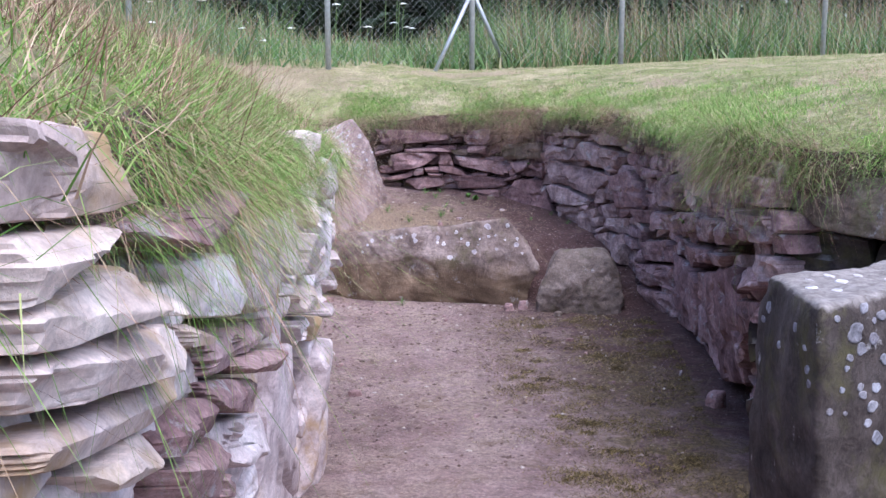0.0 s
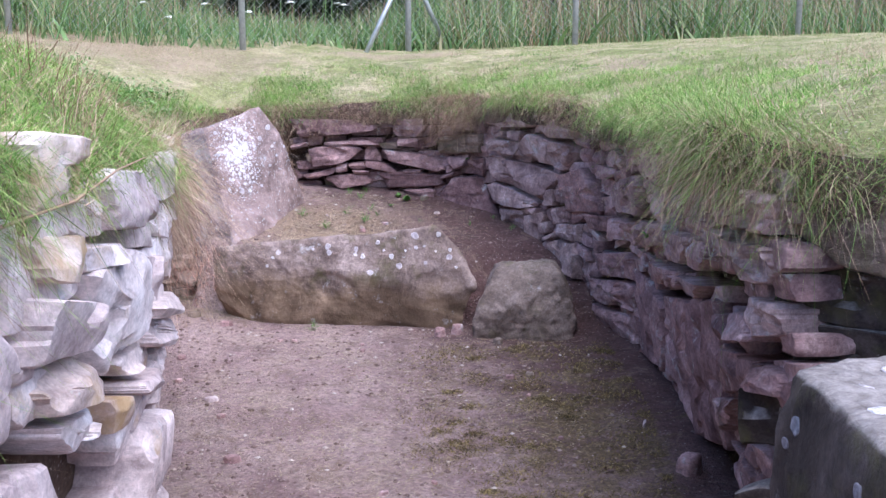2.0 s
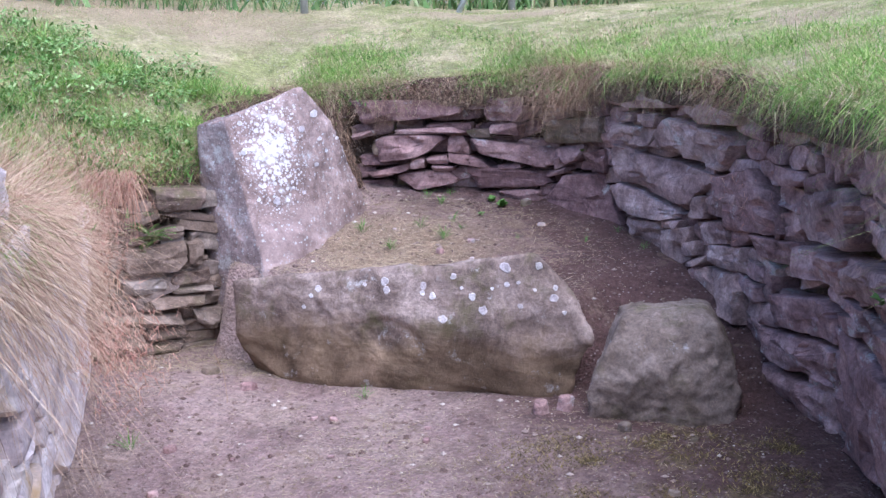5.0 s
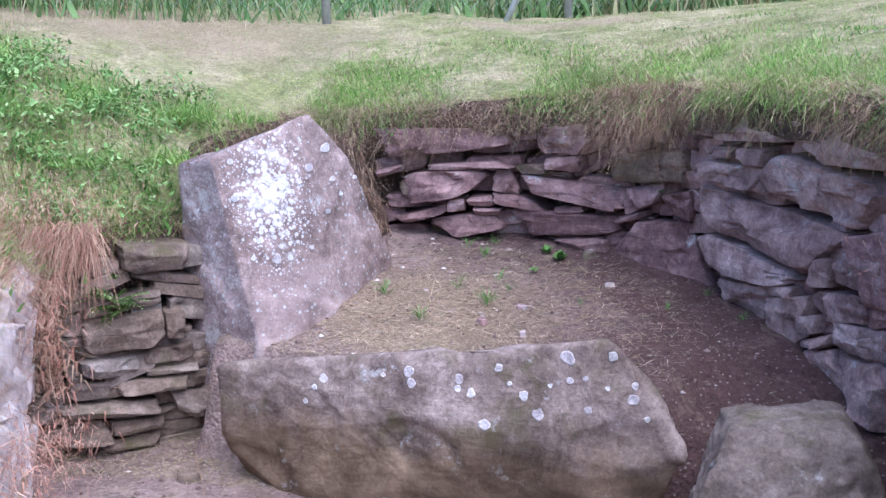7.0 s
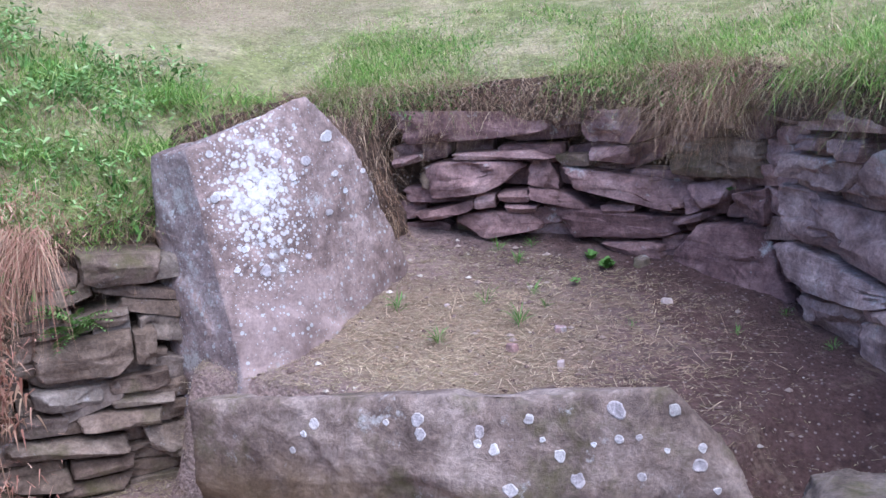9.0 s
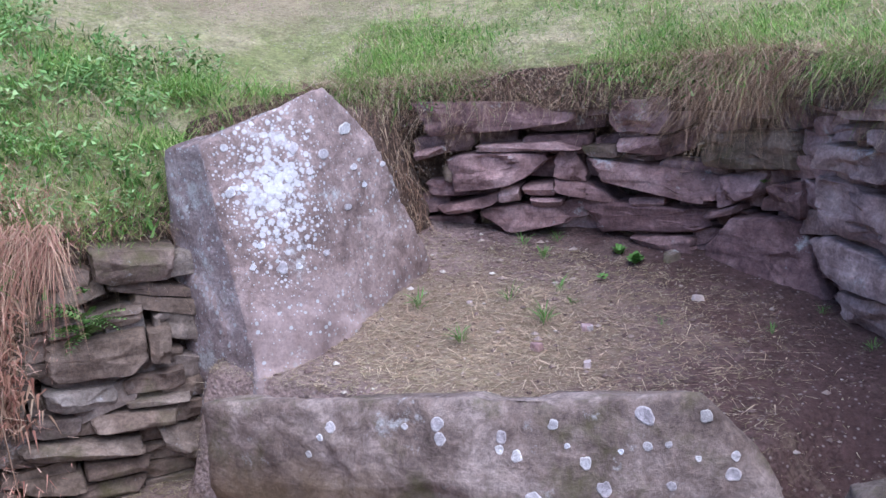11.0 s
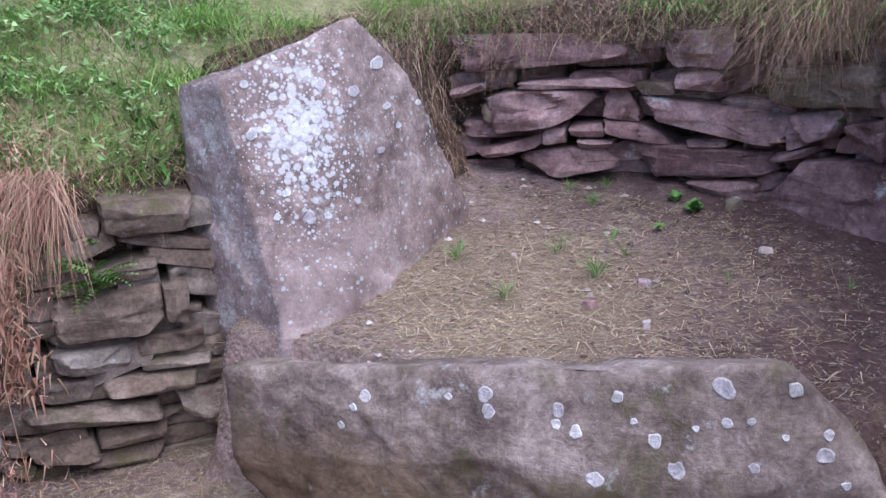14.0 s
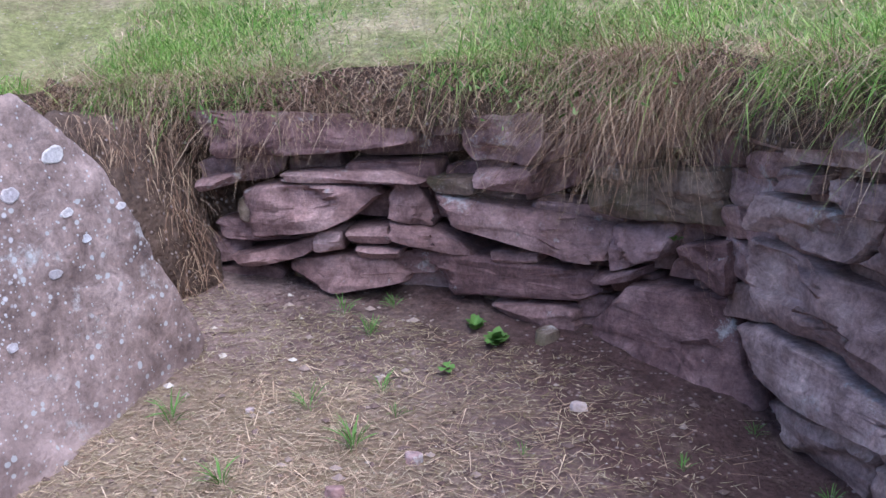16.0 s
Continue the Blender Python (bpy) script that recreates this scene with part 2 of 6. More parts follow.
STONE_STANDING = stone_material("standing_sandstone", (0.12, 0.090, 0.084), (0.255, 0.200, 0.188), (0.41, 0.34, 0.325), 0.36, 36, patch=((-0.83, 8.10, 1.07), (0.15, 0.15, 0.30)), clean=((0.20, 0.142, 0.135), (0.41, 0.31, 0.298), 0.72))
STONE_SIDE = stone_material("crusted_sandstone", (0.15, 0.122, 0.122), (0.29, 0.245, 0.247), (0.43, 0.385, 0.39), 0.75, 34)
STONE_BOULDER = stone_material("grey_sandstone", (0.105, 0.085, 0.072), (0.20, 0.168, 0.148), (0.30, 0.262, 0.238), 0.15, 16, moss=0.28, dots=False)
EARTH = earth_material("bank_earth", (0.075, 0.048, 0.038), (0.125, 0.083, 0.066), (0.19, 0.13, 0.10))
FLOOR = earth_material("trodden_earth", (0.21, 0.138, 0.134), (0.31, 0.215, 0.205), (0.41, 0.31, 0.29), moss=(0.21, 0.145, 0.115), litter=(0.37, 0.28, 0.24), shaded_soil=(0.115, 0.064, 0.06), bare=[((-0.25, 8.2, 0.4), (0.55, 0.45, 2.0))],
                       mats=[((1.05, 5.6, 0), (0.45, 1.3, 2)), ((1.2, 4.2, 0), (0.4, 0.9, 2))])
TURF = earth_material("mown_turf", (0.15, 0.175, 0.06), (0.245, 0.255, 0.10), (0.37, 0.33, 0.18), litter=(0.48, 0.39, 0.25), bare=[((-2.2, 10.0, 1.8), (1.7, 0.7, 3.0)), ((1.75, 8.6, 1.7), (0.22, 0.55, 3.0)), ((2.3, 6.6, 1.7), (0.14, 0.5, 3.0)), ((0.2, 10.4, 1.7), (0.9, 0.2, 3.0))])
GREEN = blade_material("green_grass", [(0.0, (0.085, 0.19, 0.035)), (0.35, (0.17, 0.33, 0.07)), (0.68, (0.29, 0.45, 0.115)), (0.88, (0.44, 0.51, 0.20)), (1.0, (0.56, 0.47, 0.31))], thin=0.3)
FIELD = blade_material("field_grass", [(0.0, (0.06, 0.13, 0.045)), (0.4, (0.12, 0.22, 0.075)), (0.75, (0.20, 0.30, 0.12)), (1.0, (0.36, 0.33, 0.20))])
LAWN = blade_material("lawn_grass", [(0.0, (0.14, 0.235, 0.055)), (0.4, (0.26, 0.34, 0.115)), (0.7, (0.42, 0.42, 0.20)), (1.0, (0.60, 0.50, 0.34))], thin=0.25)
STRAW = blade_material("dead_grass", [(0.0, (0.14, 0.075, 0.05)), (0.4, (0.27, 0.165, 0.115)), (0.75, (0.42, 0.295, 0.205)), (1.0, (0.58, 0.45, 0.32))], 0.7)
RUSSET = blade_material("russet_seed_grass", [(0.0, (0.30, 0.13, 0.10)), (0.5, (0.42, 0.24, 0.17)), (1.0, (0.50, 0.36, 0.25))], 0.7)
CHIPS = blade_material("grass_clippings", [(0.0, (0.20, 0.16, 0.085)), (0.5, (0.35, 0.28, 0.185)), (1.0, (0.54, 0.46, 0.34))], 0.8)
PINK = blade_material("pink_seed_heads", [(0.0, (0.40, 0.17, 0.13)), (0.5, (0.53, 0.28, 0.22)), (1.0, (0.64, 0.44, 0.34))], 0.8)
HAY = blade_material("dry_hay", [(0.0, (0.34, 0.22, 0.16)), (0.5, (0.53, 0.38, 0.28)), (1.0, (0.72, 0.57, 0.43))], 0.75)
BANK_LEAF = blade_material("bank_weed_leaf", [(0.0, (0.11, 0.22, 0.06)), (0.6, (0.20, 0.35, 0.11)), (1.0, (0.36, 0.46, 0.22))], 0.6)
LEAF = blade_material("weed_leaf", [(0.0, (0.065, 0.155, 0.035)), (0.6, (0.125, 0.25, 0.065)), (1.0, (0.22, 0.34, 0.12))], 0.65)
MOSS = blade_material("floor_moss", [(0.0, (0.055, 0.042, 0.022)), (0.6, (0.15, 0.112, 0.052)), (1.0, (0.36, 0.28, 0.13))], 0.9)
BUSH = blade_material("bush_leaf", [(0.0, (0.015, 0.028, 0.018)), (0.6, (0.03, 0.05, 0.028)), (1.0, (0.06, 0.085, 0.045))], 0.6)
CRUST = stone_material("lichen_crust", (0.34, 0.34, 0.36), (0.47, 0.47, 0.50), (0.60, 0.60, 0.62), 0.0, mottle=1.0)
CRUST_RIM = stone_material("lichen_rim", (0.40, 0.40, 0.41), (0.54, 0.54, 0.56), (0.66, 0.66, 0.68), 0.0, mottle=1.0)
# blue-grey lichen for the block's sides, their shade darkened into the colour
CRUST_SHADED = stone_material("shaded_blue_grey_lichen", (0.15, 0.158, 0.18), (0.24, 0.25, 0.285), (0.34, 0.355, 0.395), 0.0, mottle=1.0)
WHITE = plain("white_petals", (0.75, 0.75, 0.70), 0.6)
STEEL = plain("galvanised_steel", (0.42, 0.44, 0.46), 0.45, 0.6, 0.2, 40)
CONCRETE = plain("weathered_concrete", (0.30, 0.30, 0.29), 0.9, 0.0, 0.25, 25)
GRIT = blade_material("gravel", [(0.0, (0.10, 0.065, 0.06)), (0.7, (0.21, 0.15, 0.14)), (0.92, (0.34, 0.27, 0.25)), (1.0, (0.55, 0.50, 0.47))], 0.9)


# ---- plan: the walls as lines on the ground, each with the open side on its left ----
WALL_RIGHT = [(1.36, 3.4), (1.36, 4.25), (1.47, 5.0), (1.54, 6.0), (1.54, 6.95), (1.29, 7.85), (1.10, 8.25), (0.86, 8.68)]
WALL_BACK = [(0.86, 8.68), (0.56, 8.90), (0.10, 9.05), (-0.50, 9.07)]
BANK = [(-0.50, 9.07), (-0.80, 8.85), (-1.02, 8.40), (-1.12, 8.02)]
WALL_END = [(-1.12, 8.02), (-1.65, 7.68)]
WALL_LEFT = [(-1.65, 7.68), (-1.25, 6.5), (-0.68, 5.0), (-0.56, 4.4), (-0.56, 3.1), (-0.52, 1.5), (-0.50, -1.5)]
WALL_START = [(-0.50, -1.5), (2.2, -1.5)]
WALL_NEAR = [(2.2, -1.5), (2.2, 1.2), (2.15, 1.95), (2.2, 2.4), (2.30, 3.25)]
WALL_PORTAL = [(2.30, 3.25), (1.46, 3.98)]
# the lip all round: x, y, height of the turf's edge
LIP = [(2.2, -1.5, 1.1), (2.2, 1.2, 1.2), (2.15, 1.95, 1.35), (2.2, 2.4, 1.42), (2.22, 3.10, 1.44), (1.36, 3.80, 1.42), (1.14, 4.25, 1.44), (1.25, 5.0, 1.44),
       (1.36, 6.0, 1.42), (1.36, 6.95, 1.40), (1.14, 7.75, 1.45), (0.92, 8.15, 1.44), (0.74, 8.58, 1.42), (0.50, 8.76, 1.40), (0.08, 8.90, 1.37),
       (-0.50, 9.00, 1.33), (-1.0, 9.12, 1.31), (-1.32, 8.60, 1.22), (-1.22, 8.12, 1.0), (-1.66, 7.70, 0.94), (-1.25, 6.5, 1.02),
       (-0.66, 5.0, 1.30), (-0.50, 4.4, 1.40), (-0.45, 3.1, 1.44), (-0.42, 1.5, 1.60), (-0.40, -1.5, 1.62)]
LIPA = np.array(LIP)


def smooth(a):
    a = np.clip(a, 0, 1)
    return a * a * (3 - 2 * a)


def wave(x, y, f, k=0.0):
    return np.sin(x * f + 1.7 * np.sin(y * f * 0.63 + k)) * np.cos(y * f * 0.87 + 1.3 * np.sin(x * f * 0.71 - k) + k)


def to_lip(x, y):
    """Signed distance to the lip (outside plus), the lip's height there, and the nearest point."""
    x, y = np.asarray(x, float), np.asarray(y, float)
    best = np.full(x.shape, 1e9)
    px, py = np.zeros(x.shape), np.zeros(x.shape)
    inside = np.zeros(x.shape, bool)
    total, blend = np.zeros(x.shape), np.zeros(x.shape)
    for a, b in zip(LIPA, np.roll(LIPA, -1, 0)):
        u = b[:2] - a[:2]
        k = np.clip(((x - a[0]) * u[0] + (y - a[1]) * u[1]) / (u @ u), 0, 1)
        qx, qy = a[0] + k * u[0], a[1] + k * u[1]
        d = np.hypot(x - qx, y - qy)
        near = d < best
        best = np.where(near, d, best)
        w = 1.0 / (d + 0.04) ** 4
        total, blend = total + w, blend + w * (a[2] + k * (b[2] - a[2]))
        px, py = np.where(near, qx, px), np.where(near, qy, py)
        cross = (a[1] > y) != (b[1] > y)
        if abs(u[1]) > 1e-9:
            inside ^= cross & (x < a[0] + (y - a[1]) / u[1] * u[0])
    return np.where(inside, -best, best), blend / total, px, py


def ground_z(x, y):
    d, h, _, _ = to_lip(x, y)
    d = np.maximum(d, 0)
    left = smooth((-x - 0.2) / 0.5) * smooth((8.9 - y) / 1.2)
    top = 1.87 + 0.03 * smooth((x - 1) / 4) + 0.13 * smooth((0.4 - x) / 1.6) + 0.05 * wave(x, y, 0.5)
    mound = 2.02 - 0.34 * smooth((y - 5.2) / 3.0)
    target = top * (1 - left) + mound * left
    far = smooth((np.hypot(x, y - 6) - 8) / 6)
    target = target * (1 - far) + 1.93 * far
    reach = 1.25 * (1 - left) + 0.62 * left
    z = h + (target - h) * (1 - np.exp(-d / reach))
    return z + 0.022 * wave(x, y, 5.3) * np.exp(-d / 5) + 0.010 * wave(x, y, 13.0, 1.0) * np.exp(-d / 3)


def floor_z(x, y):
    low = 0.085 * smooth((y - 5.0) / 2.4) + 0.04 * smooth((-x - 0.7) / 0.6) * smooth((y - 6.5) / 1.0)
    high = 0.50 + 0.21 * (y - 7.9) - 0.03 * (x - 0.2)
    line = 7.68 - 0.16 * x
    width = 0.10 + 0.85 * smooth((x - 0.55) / 0.35)
    up = smooth((y - line + 0.45 * width) / width) * smooth((x + 1.12) / 0.12)
    z = low * (1 - up) + high * up
    return z + 0.010 * wave(x, y, 4.1) + 0.006 * wave(x, y, 11.0, 0.7) + 0.003 * wave(x, y, 31.0, 2.0)


# ---- building helpers ----
def mesh_from(name, verts, faces, mat, smooth_shade=True):
    me = bpy.data.meshes.new(name)
    me.from_pydata([tuple(v) for v in verts], [], faces)
    me.materials.append(mat)
    if smooth_shade:
        me.polygons.foreach_set("use_smooth", [True] * len(me.polygons))
    me.update()
    return me


def part(name, me, parent, label=""):
    ob = new(name, me)
    ob.parent = parent
    return tagged(ob, label) if label else ob


def blades(name, root, aim, length, width, droop, mat, label, category="grass", sections=3, wide_dir=None, curl=None):
    """One mesh of many blades. root: n x 3; aim: n x 3 first direction; droop: how far each tip sinks, in lengths."""
    n = len(root)
    aim = aim / np.linalg.norm(aim, axis=1, keepdims=True)
    if wide_dir is None:
        a = np.random.rand(n) * 6.283
        wide_dir = np.stack([np.cos(a), np.sin(a), np.zeros(n)], 1)
    verts = np.zeros((n, 2 * sections - 1, 3), np.float32)
    for i in range(sections):
        k = i / (sections - 1)
        p = root + aim * (length * k)[:, None]
        p[:, 2] -= length * droop * k * k
        if curl is not None:
            p += curl * (length * k * k)[:, None]
        w = (width * (1 - k) ** 0.7 * 0.5)[:, None]
        if i < sections - 1:
            verts[:, 2 * i], verts[:, 2 * i + 1] = p - wide_dir * w, p + wide_dir * w
        else:
            verts[:, 2 * i] = p
    nv = 2 * sections - 1
    base = (np.arange(n) * nv)[:, None]
    loops, starts = [], []
    quads = [np.concatenate([base + c for c in (2 * i, 2 * i + 1, 2 * i + 3, 2 * i + 2)], 1) for i in range(sections - 2)]
    tip = np.concatenate([base + c for c in (nv - 3, nv - 2, nv - 1)], 1)
    per = np.concatenate(quads + [tip], 1)
    sizes = [4] * (sections - 2) + [3]
    starts = (np.arange(n) * per.shape[1])[:, None] + np.cumsum([0] + sizes[:-1])[None, :]
    me = bpy.data.meshes.new(name)
    me.vertices.add(n * nv)
    me.vertices.foreach_set("co", verts.ravel())
    me.loops.add(per.size)
    me.loops.foreach_set("vertex_index", per.ravel().astype(np.int32))
    me.polygons.add(starts.size)
    me.polygons.foreach_set("loop_start", starts.ravel().astype(np.int32))
    me.update(calc_edges=True)
    me.materials.append(mat)
    return tagged(new(name, me), label, category, kind="stuff")


def along(line, s):
    """Point and open-side direction at length s along a wall's line (it goes on straight past its ends)."""
    s0 = 0.0
    for i in range(len(line) - 1):
        a, b = Vector(line[i]), Vector(line[i + 1])
        u = b - a
        if s <= s0 + u.length or i == len(line) - 2:
            k = u.normalized()
            return a + k * (s - s0), Vector((-k.y, k.x))
        s0 += u.length


def length(line):
    return sum((Vector(b) - Vector(a)).length for a, b in zip(line, line[1:]))


def wall_at(line, lean, s, z, off):
    p, n = along(line, s)
    n = (n + 0.5 * along(line, s - 0.12)[1] + 0.5 * along(line, s + 0.12)[1]).normalized()
    return Vector((p.x + n.x * (lean * (z - 0.3) + off), p.y + n.y * (lean * (z - 0.3) + off), z))


def stone_mesh(name, line, lean, q, mat, depth=0.2, proud=0.03, seed=0, around=32, rough=1.0):
    """A wall stone: a four-cornered outline on the wall's face, split to rough flats with crisp, chipped edges, running back into the wall."""
    c = [(q[i], q[i + 1]) for i in (0, 2, 4, 6)]
    w = abs(c[1][0] - c[0][0]) + abs(c[2][0] - c[3][0])
    size = min(0.5 * w, 0.5 * (abs(c[0][1] - c[3][1]) + abs(c[1][1] - c[2][1])))
    rings = [(0.85, -depth), (1.02, -0.5 * depth), (1.03, 0.0), (1.0, 0.80), (0.95, 1.0), (0.86, 1.0), (0.73, 1.0), (0.57, 1.0), (0.39, 1.0), (0.18, 1.0)]
    rng = random.Random(int(seed * 100))
    # corners of the outline: the four given ones, a little off, some cut away, and one or two between
    j = lambda k: 1 + rng.uniform(-k, k * 0.5)
    corner = []
    for sx, sy in ((1, 1), (-1, 1), (-1, -1), (1, -1)):
        cut = rng.random()
        if cut < 0.45:
            m = rng.uniform(0.12, 0.45)
            e = rng.uniform(0.15, 0.6)
            pts = [(sx, sy * (1 - e)), (sx * (1 - m), sy)]
            if sx * sy < 0:
                pts.reverse()
        else:
            pts = [(sx * j(0.06), sy * j(0.08))]
        corner += pts
        if rng.random() < 0.5:
            along_x = sx * sy > 0
            k = rng.uniform(-0.4, 0.4)
            corner.append((k, sy * j(0.12)) if along_x else (sx * j(0.06), k))
    per = [math.hypot(corner[k][0] - corner[k - 1][0], corner[k][1] - corner[k - 1][1]) for k in range(len(corner))]
    total = sum(per)
    outline, step, k, run = [], total / around, 1, 0.0
    loop = corner + [corner[0]]
    seg = [math.hypot(loop[i + 1][0] - loop[i][0], loop[i + 1][1] - loop[i][1]) for i in range(len(corner))]
    for n in range(around):
        t, i = n * step, 0
        while i < len(seg) - 1 and t > seg[i]:
            t -= seg[i]
            i += 1
        f = min(1.0, t / max(seg[i], 1e-6))
        outline.append((loop[i][0] + (loop[i + 1][0] - loop[i][0]) * f, loop[i][1] + (loop[i + 1][1] - loop[i][1]) * f))
    planes = [(rng.uniform(-0.6, 0.6), rng.uniform(-0.8, 0.5), rng.uniform(0.95, 1.5)) for _ in range(4)]
    verts, faces = [], []
    for ri, (r, off) in enumerate(rings):
        for x0, y0 in outline:
            rr = r * (1 + 0.045 * noise.noise((5 * x0, 5 * y0 + seed, 3.3)) + 0.02 * noise.noise((15 * x0, 15 * y0 + seed, 1.3)))
            x, y = x0 * rr, y0 * rr
            u, v = (1 - x) / 2, (1 + y) / 2
            s = v * (c[0][0] * u + c[1][0] * (1 - u)) + (1 - v) * (c[3][0] * u + c[2][0] * (1 - u))
            z = v * (c[0][1] * u + c[1][1] * (1 - u)) + (1 - v) * (c[3][1] * u + c[2][1] * (1 - u))
            o = off
            if ri >= 2:
                flat = min(a * x + bb * y + cc for a, bb, cc in planes)
                o = off * proud * flat
                bed = noise.noise((2.2 * s + seed, 0.0, 30 * z))
                o += rough * 0.013 * min(1, size / 0.08) * (0.4 * bed + round(2.5 * bed) / 2.5)
                o += min(1, size / 0.1) * (0.010 * noise.noise((12 * s, 12 * z, seed)) + 0.005 * noise.noise((31 * s, 34 * z, seed)) - 0.028 * max(0.0, min(1.0, 9 * (noise.noise((6 * s + seed, 9 * z, 0.5)) - 0.20))))
            verts.append(wall_at(line, lean, s, z, o))
    m = len(rings)
    for r in range(m - 1):
        for k in range(around):
            k2 = (k + 1) % around
            faces.append((r * around + k, r * around + k2, (r + 1) * around + k2, (r + 1) * around + k))
    faces.append(tuple((m - 1) * around + k for k in range(around)))
    faces.append(tuple(k for k in reversed(range(around))))
    me = mesh_from(name, verts, faces, mat)
    me.set_sharp_from_angle(angle=radians(34))
    return me


def wall_body(name, line, lean, top, label, bottom=-0.3, thick=0.35, back=0.15, mat=EARTH, top_end=None):
    """The earth core behind the stones, with an uneven face."""
    total = length(line)
    ns, nz = max(3, int(total / 0.08)), 20
    verts, faces = [], []
    for i in range(ns + 1):
        s = total * i / ns
        crest = top if top_end is None else top + (top_end - top) * i / ns
        for j in range(nz + 1):
            z = bottom + (crest - bottom) * j / nz
            verts.append(wall_at(line, lean, s, z, -back + 0.03 * noise.noise((s * 4, z * 6, total))))
        verts.append(wall_at(line, lean, s, crest, -back - thick))
        verts.append(wall_at(line, 0, s, bottom, -back - thick))
    row = nz + 3
    for i in range(ns):
        for j in range(row):
            j2 = (j + 1) % row
            faces.append((i * row + j, (i + 1) * row + j, (i + 1) * row + j2, i * row + j2))
    faces.append(tuple(range(row)))
    faces.append(tuple(ns * row + j for j in reversed(range(row))))
    ob = new(name, mesh_from(name, verts, faces, mat))
    return tagged(ob, label, "wall", kind="structure")


def rock(name, corners, mat, label, category, detail=6, rough=0.02, worn=26, seed=0.0, bed=0.0, chips=0.6, spall=None, side=None):
    """A large rough stone: the hull of its corners with worn edges (the lower worn, the rounder) and an uneven, chipped, bedded skin."""
    bm = bmesh.new()
    for c in corners:
        bm.verts.new(c)
    bmesh.ops.convex_hull(bm, input=bm.verts)
    bm.normal_update()
    hull = [v for v in bm.verts if v.link_faces]
    pts = np.array([v.co for v in hull])
    cen = (pts.min(0) + pts.max(0)) / 2
    half = (pts.max(0) - pts.min(0)) / 2
    planes = np.array([(*f.normal, max(0.004, (f.calc_center_median() - Vector(cen)).dot(f.normal))) for f in bm.faces if f.calc_area() > 1e-6])
    bm.free()
    bm = bmesh.new()
    bmesh.ops.create_icosphere(bm, subdivisions=detail, radius=1.0)
    co = np.array([v.co for v in bm.verts]) * half
    along_n = np.maximum(co @ planes[:, :3].T / planes[:, 3], 0)
    top = along_n.max(1, keepdims=True)
    t = 1.0 / (top[:, 0] * ((along_n / top) ** worn).sum(1) ** (1.0 / worn))
    for v, p in zip(bm.verts, co * t[:, None] + cen):
        v.co = p
    bm.normal_update()
    move = []
    for v in bm.verts:
        p = v.co
        d = rough * (0.65 * noise.noise(p * 4.0 + Vector((seed, 0, 0))) + 0.5 * noise.noise(p * 11.0 + Vector((0, seed, 0))) + 0.36 * noise.noise(p * 28.0) + 0.2 * noise.noise(p * 62.0))
        d += bed * noise.noise((p.x * 2.5 + seed, p.y * 2.5, p.z * 24))
        ledge = noise.noise(Vector((p.x * 2.6 + seed, p.y * 2.6, p.z * 4.0)))
        d -= rough * chips * max(0.0, min(1.0, (ledge - 0.08) * 9))
        if spall and v.normal.y < -0.1:
            # a flake that stands proud of the face, with a crack round it
            q = Vector((p.x, p.z)) + 0.012 * Vector((noise.noise(p * 14.0), noise.noise(p * 14.0 + Vector((5, 0, 0)))))
            inner = min((b - a).cross(q - a) / (b - a).length for a, b in spall)
            d += 0.014 * max(0.0, min(1.0, (inner + 0.010) / 0.016))
        move.append(v.normal * d)
    for v, m in zip(bm.verts, move):
        v.co += m
    me = bpy.data.meshes.new(name)
    bm.to_mesh(me)
    bm.free()
    me.materials.append(mat)
    me.polygons.foreach_set("use_smooth", [True] * len(me.polygons))
    if side:
        # the weathered end takes a crust of its own
        me.materials.append(side)
        for f in me.polygons:
            f.material_index = int(f.normal.x + 0.5 * f.normal.z + 0.12 * noise.noise(f.center * 16.0) < -0.16)
    return tagged(new(name, me), label, category)


# ---- ground: one sheet out to the horizon, with the trench open in it ----
def spread(lo, hi, step, far):
    a = list(np.arange(lo, hi + 1e-6, step))
    g, x = step, hi
    right = []
    while x < far:
        g *= 1.25
        x += g
        right.append(x)
    g, x, left = step, lo, []
    while x > -far:
        g *= 1.25
        x -= g
        left.append(x)
    return np.array(left[::-1] + a + right)


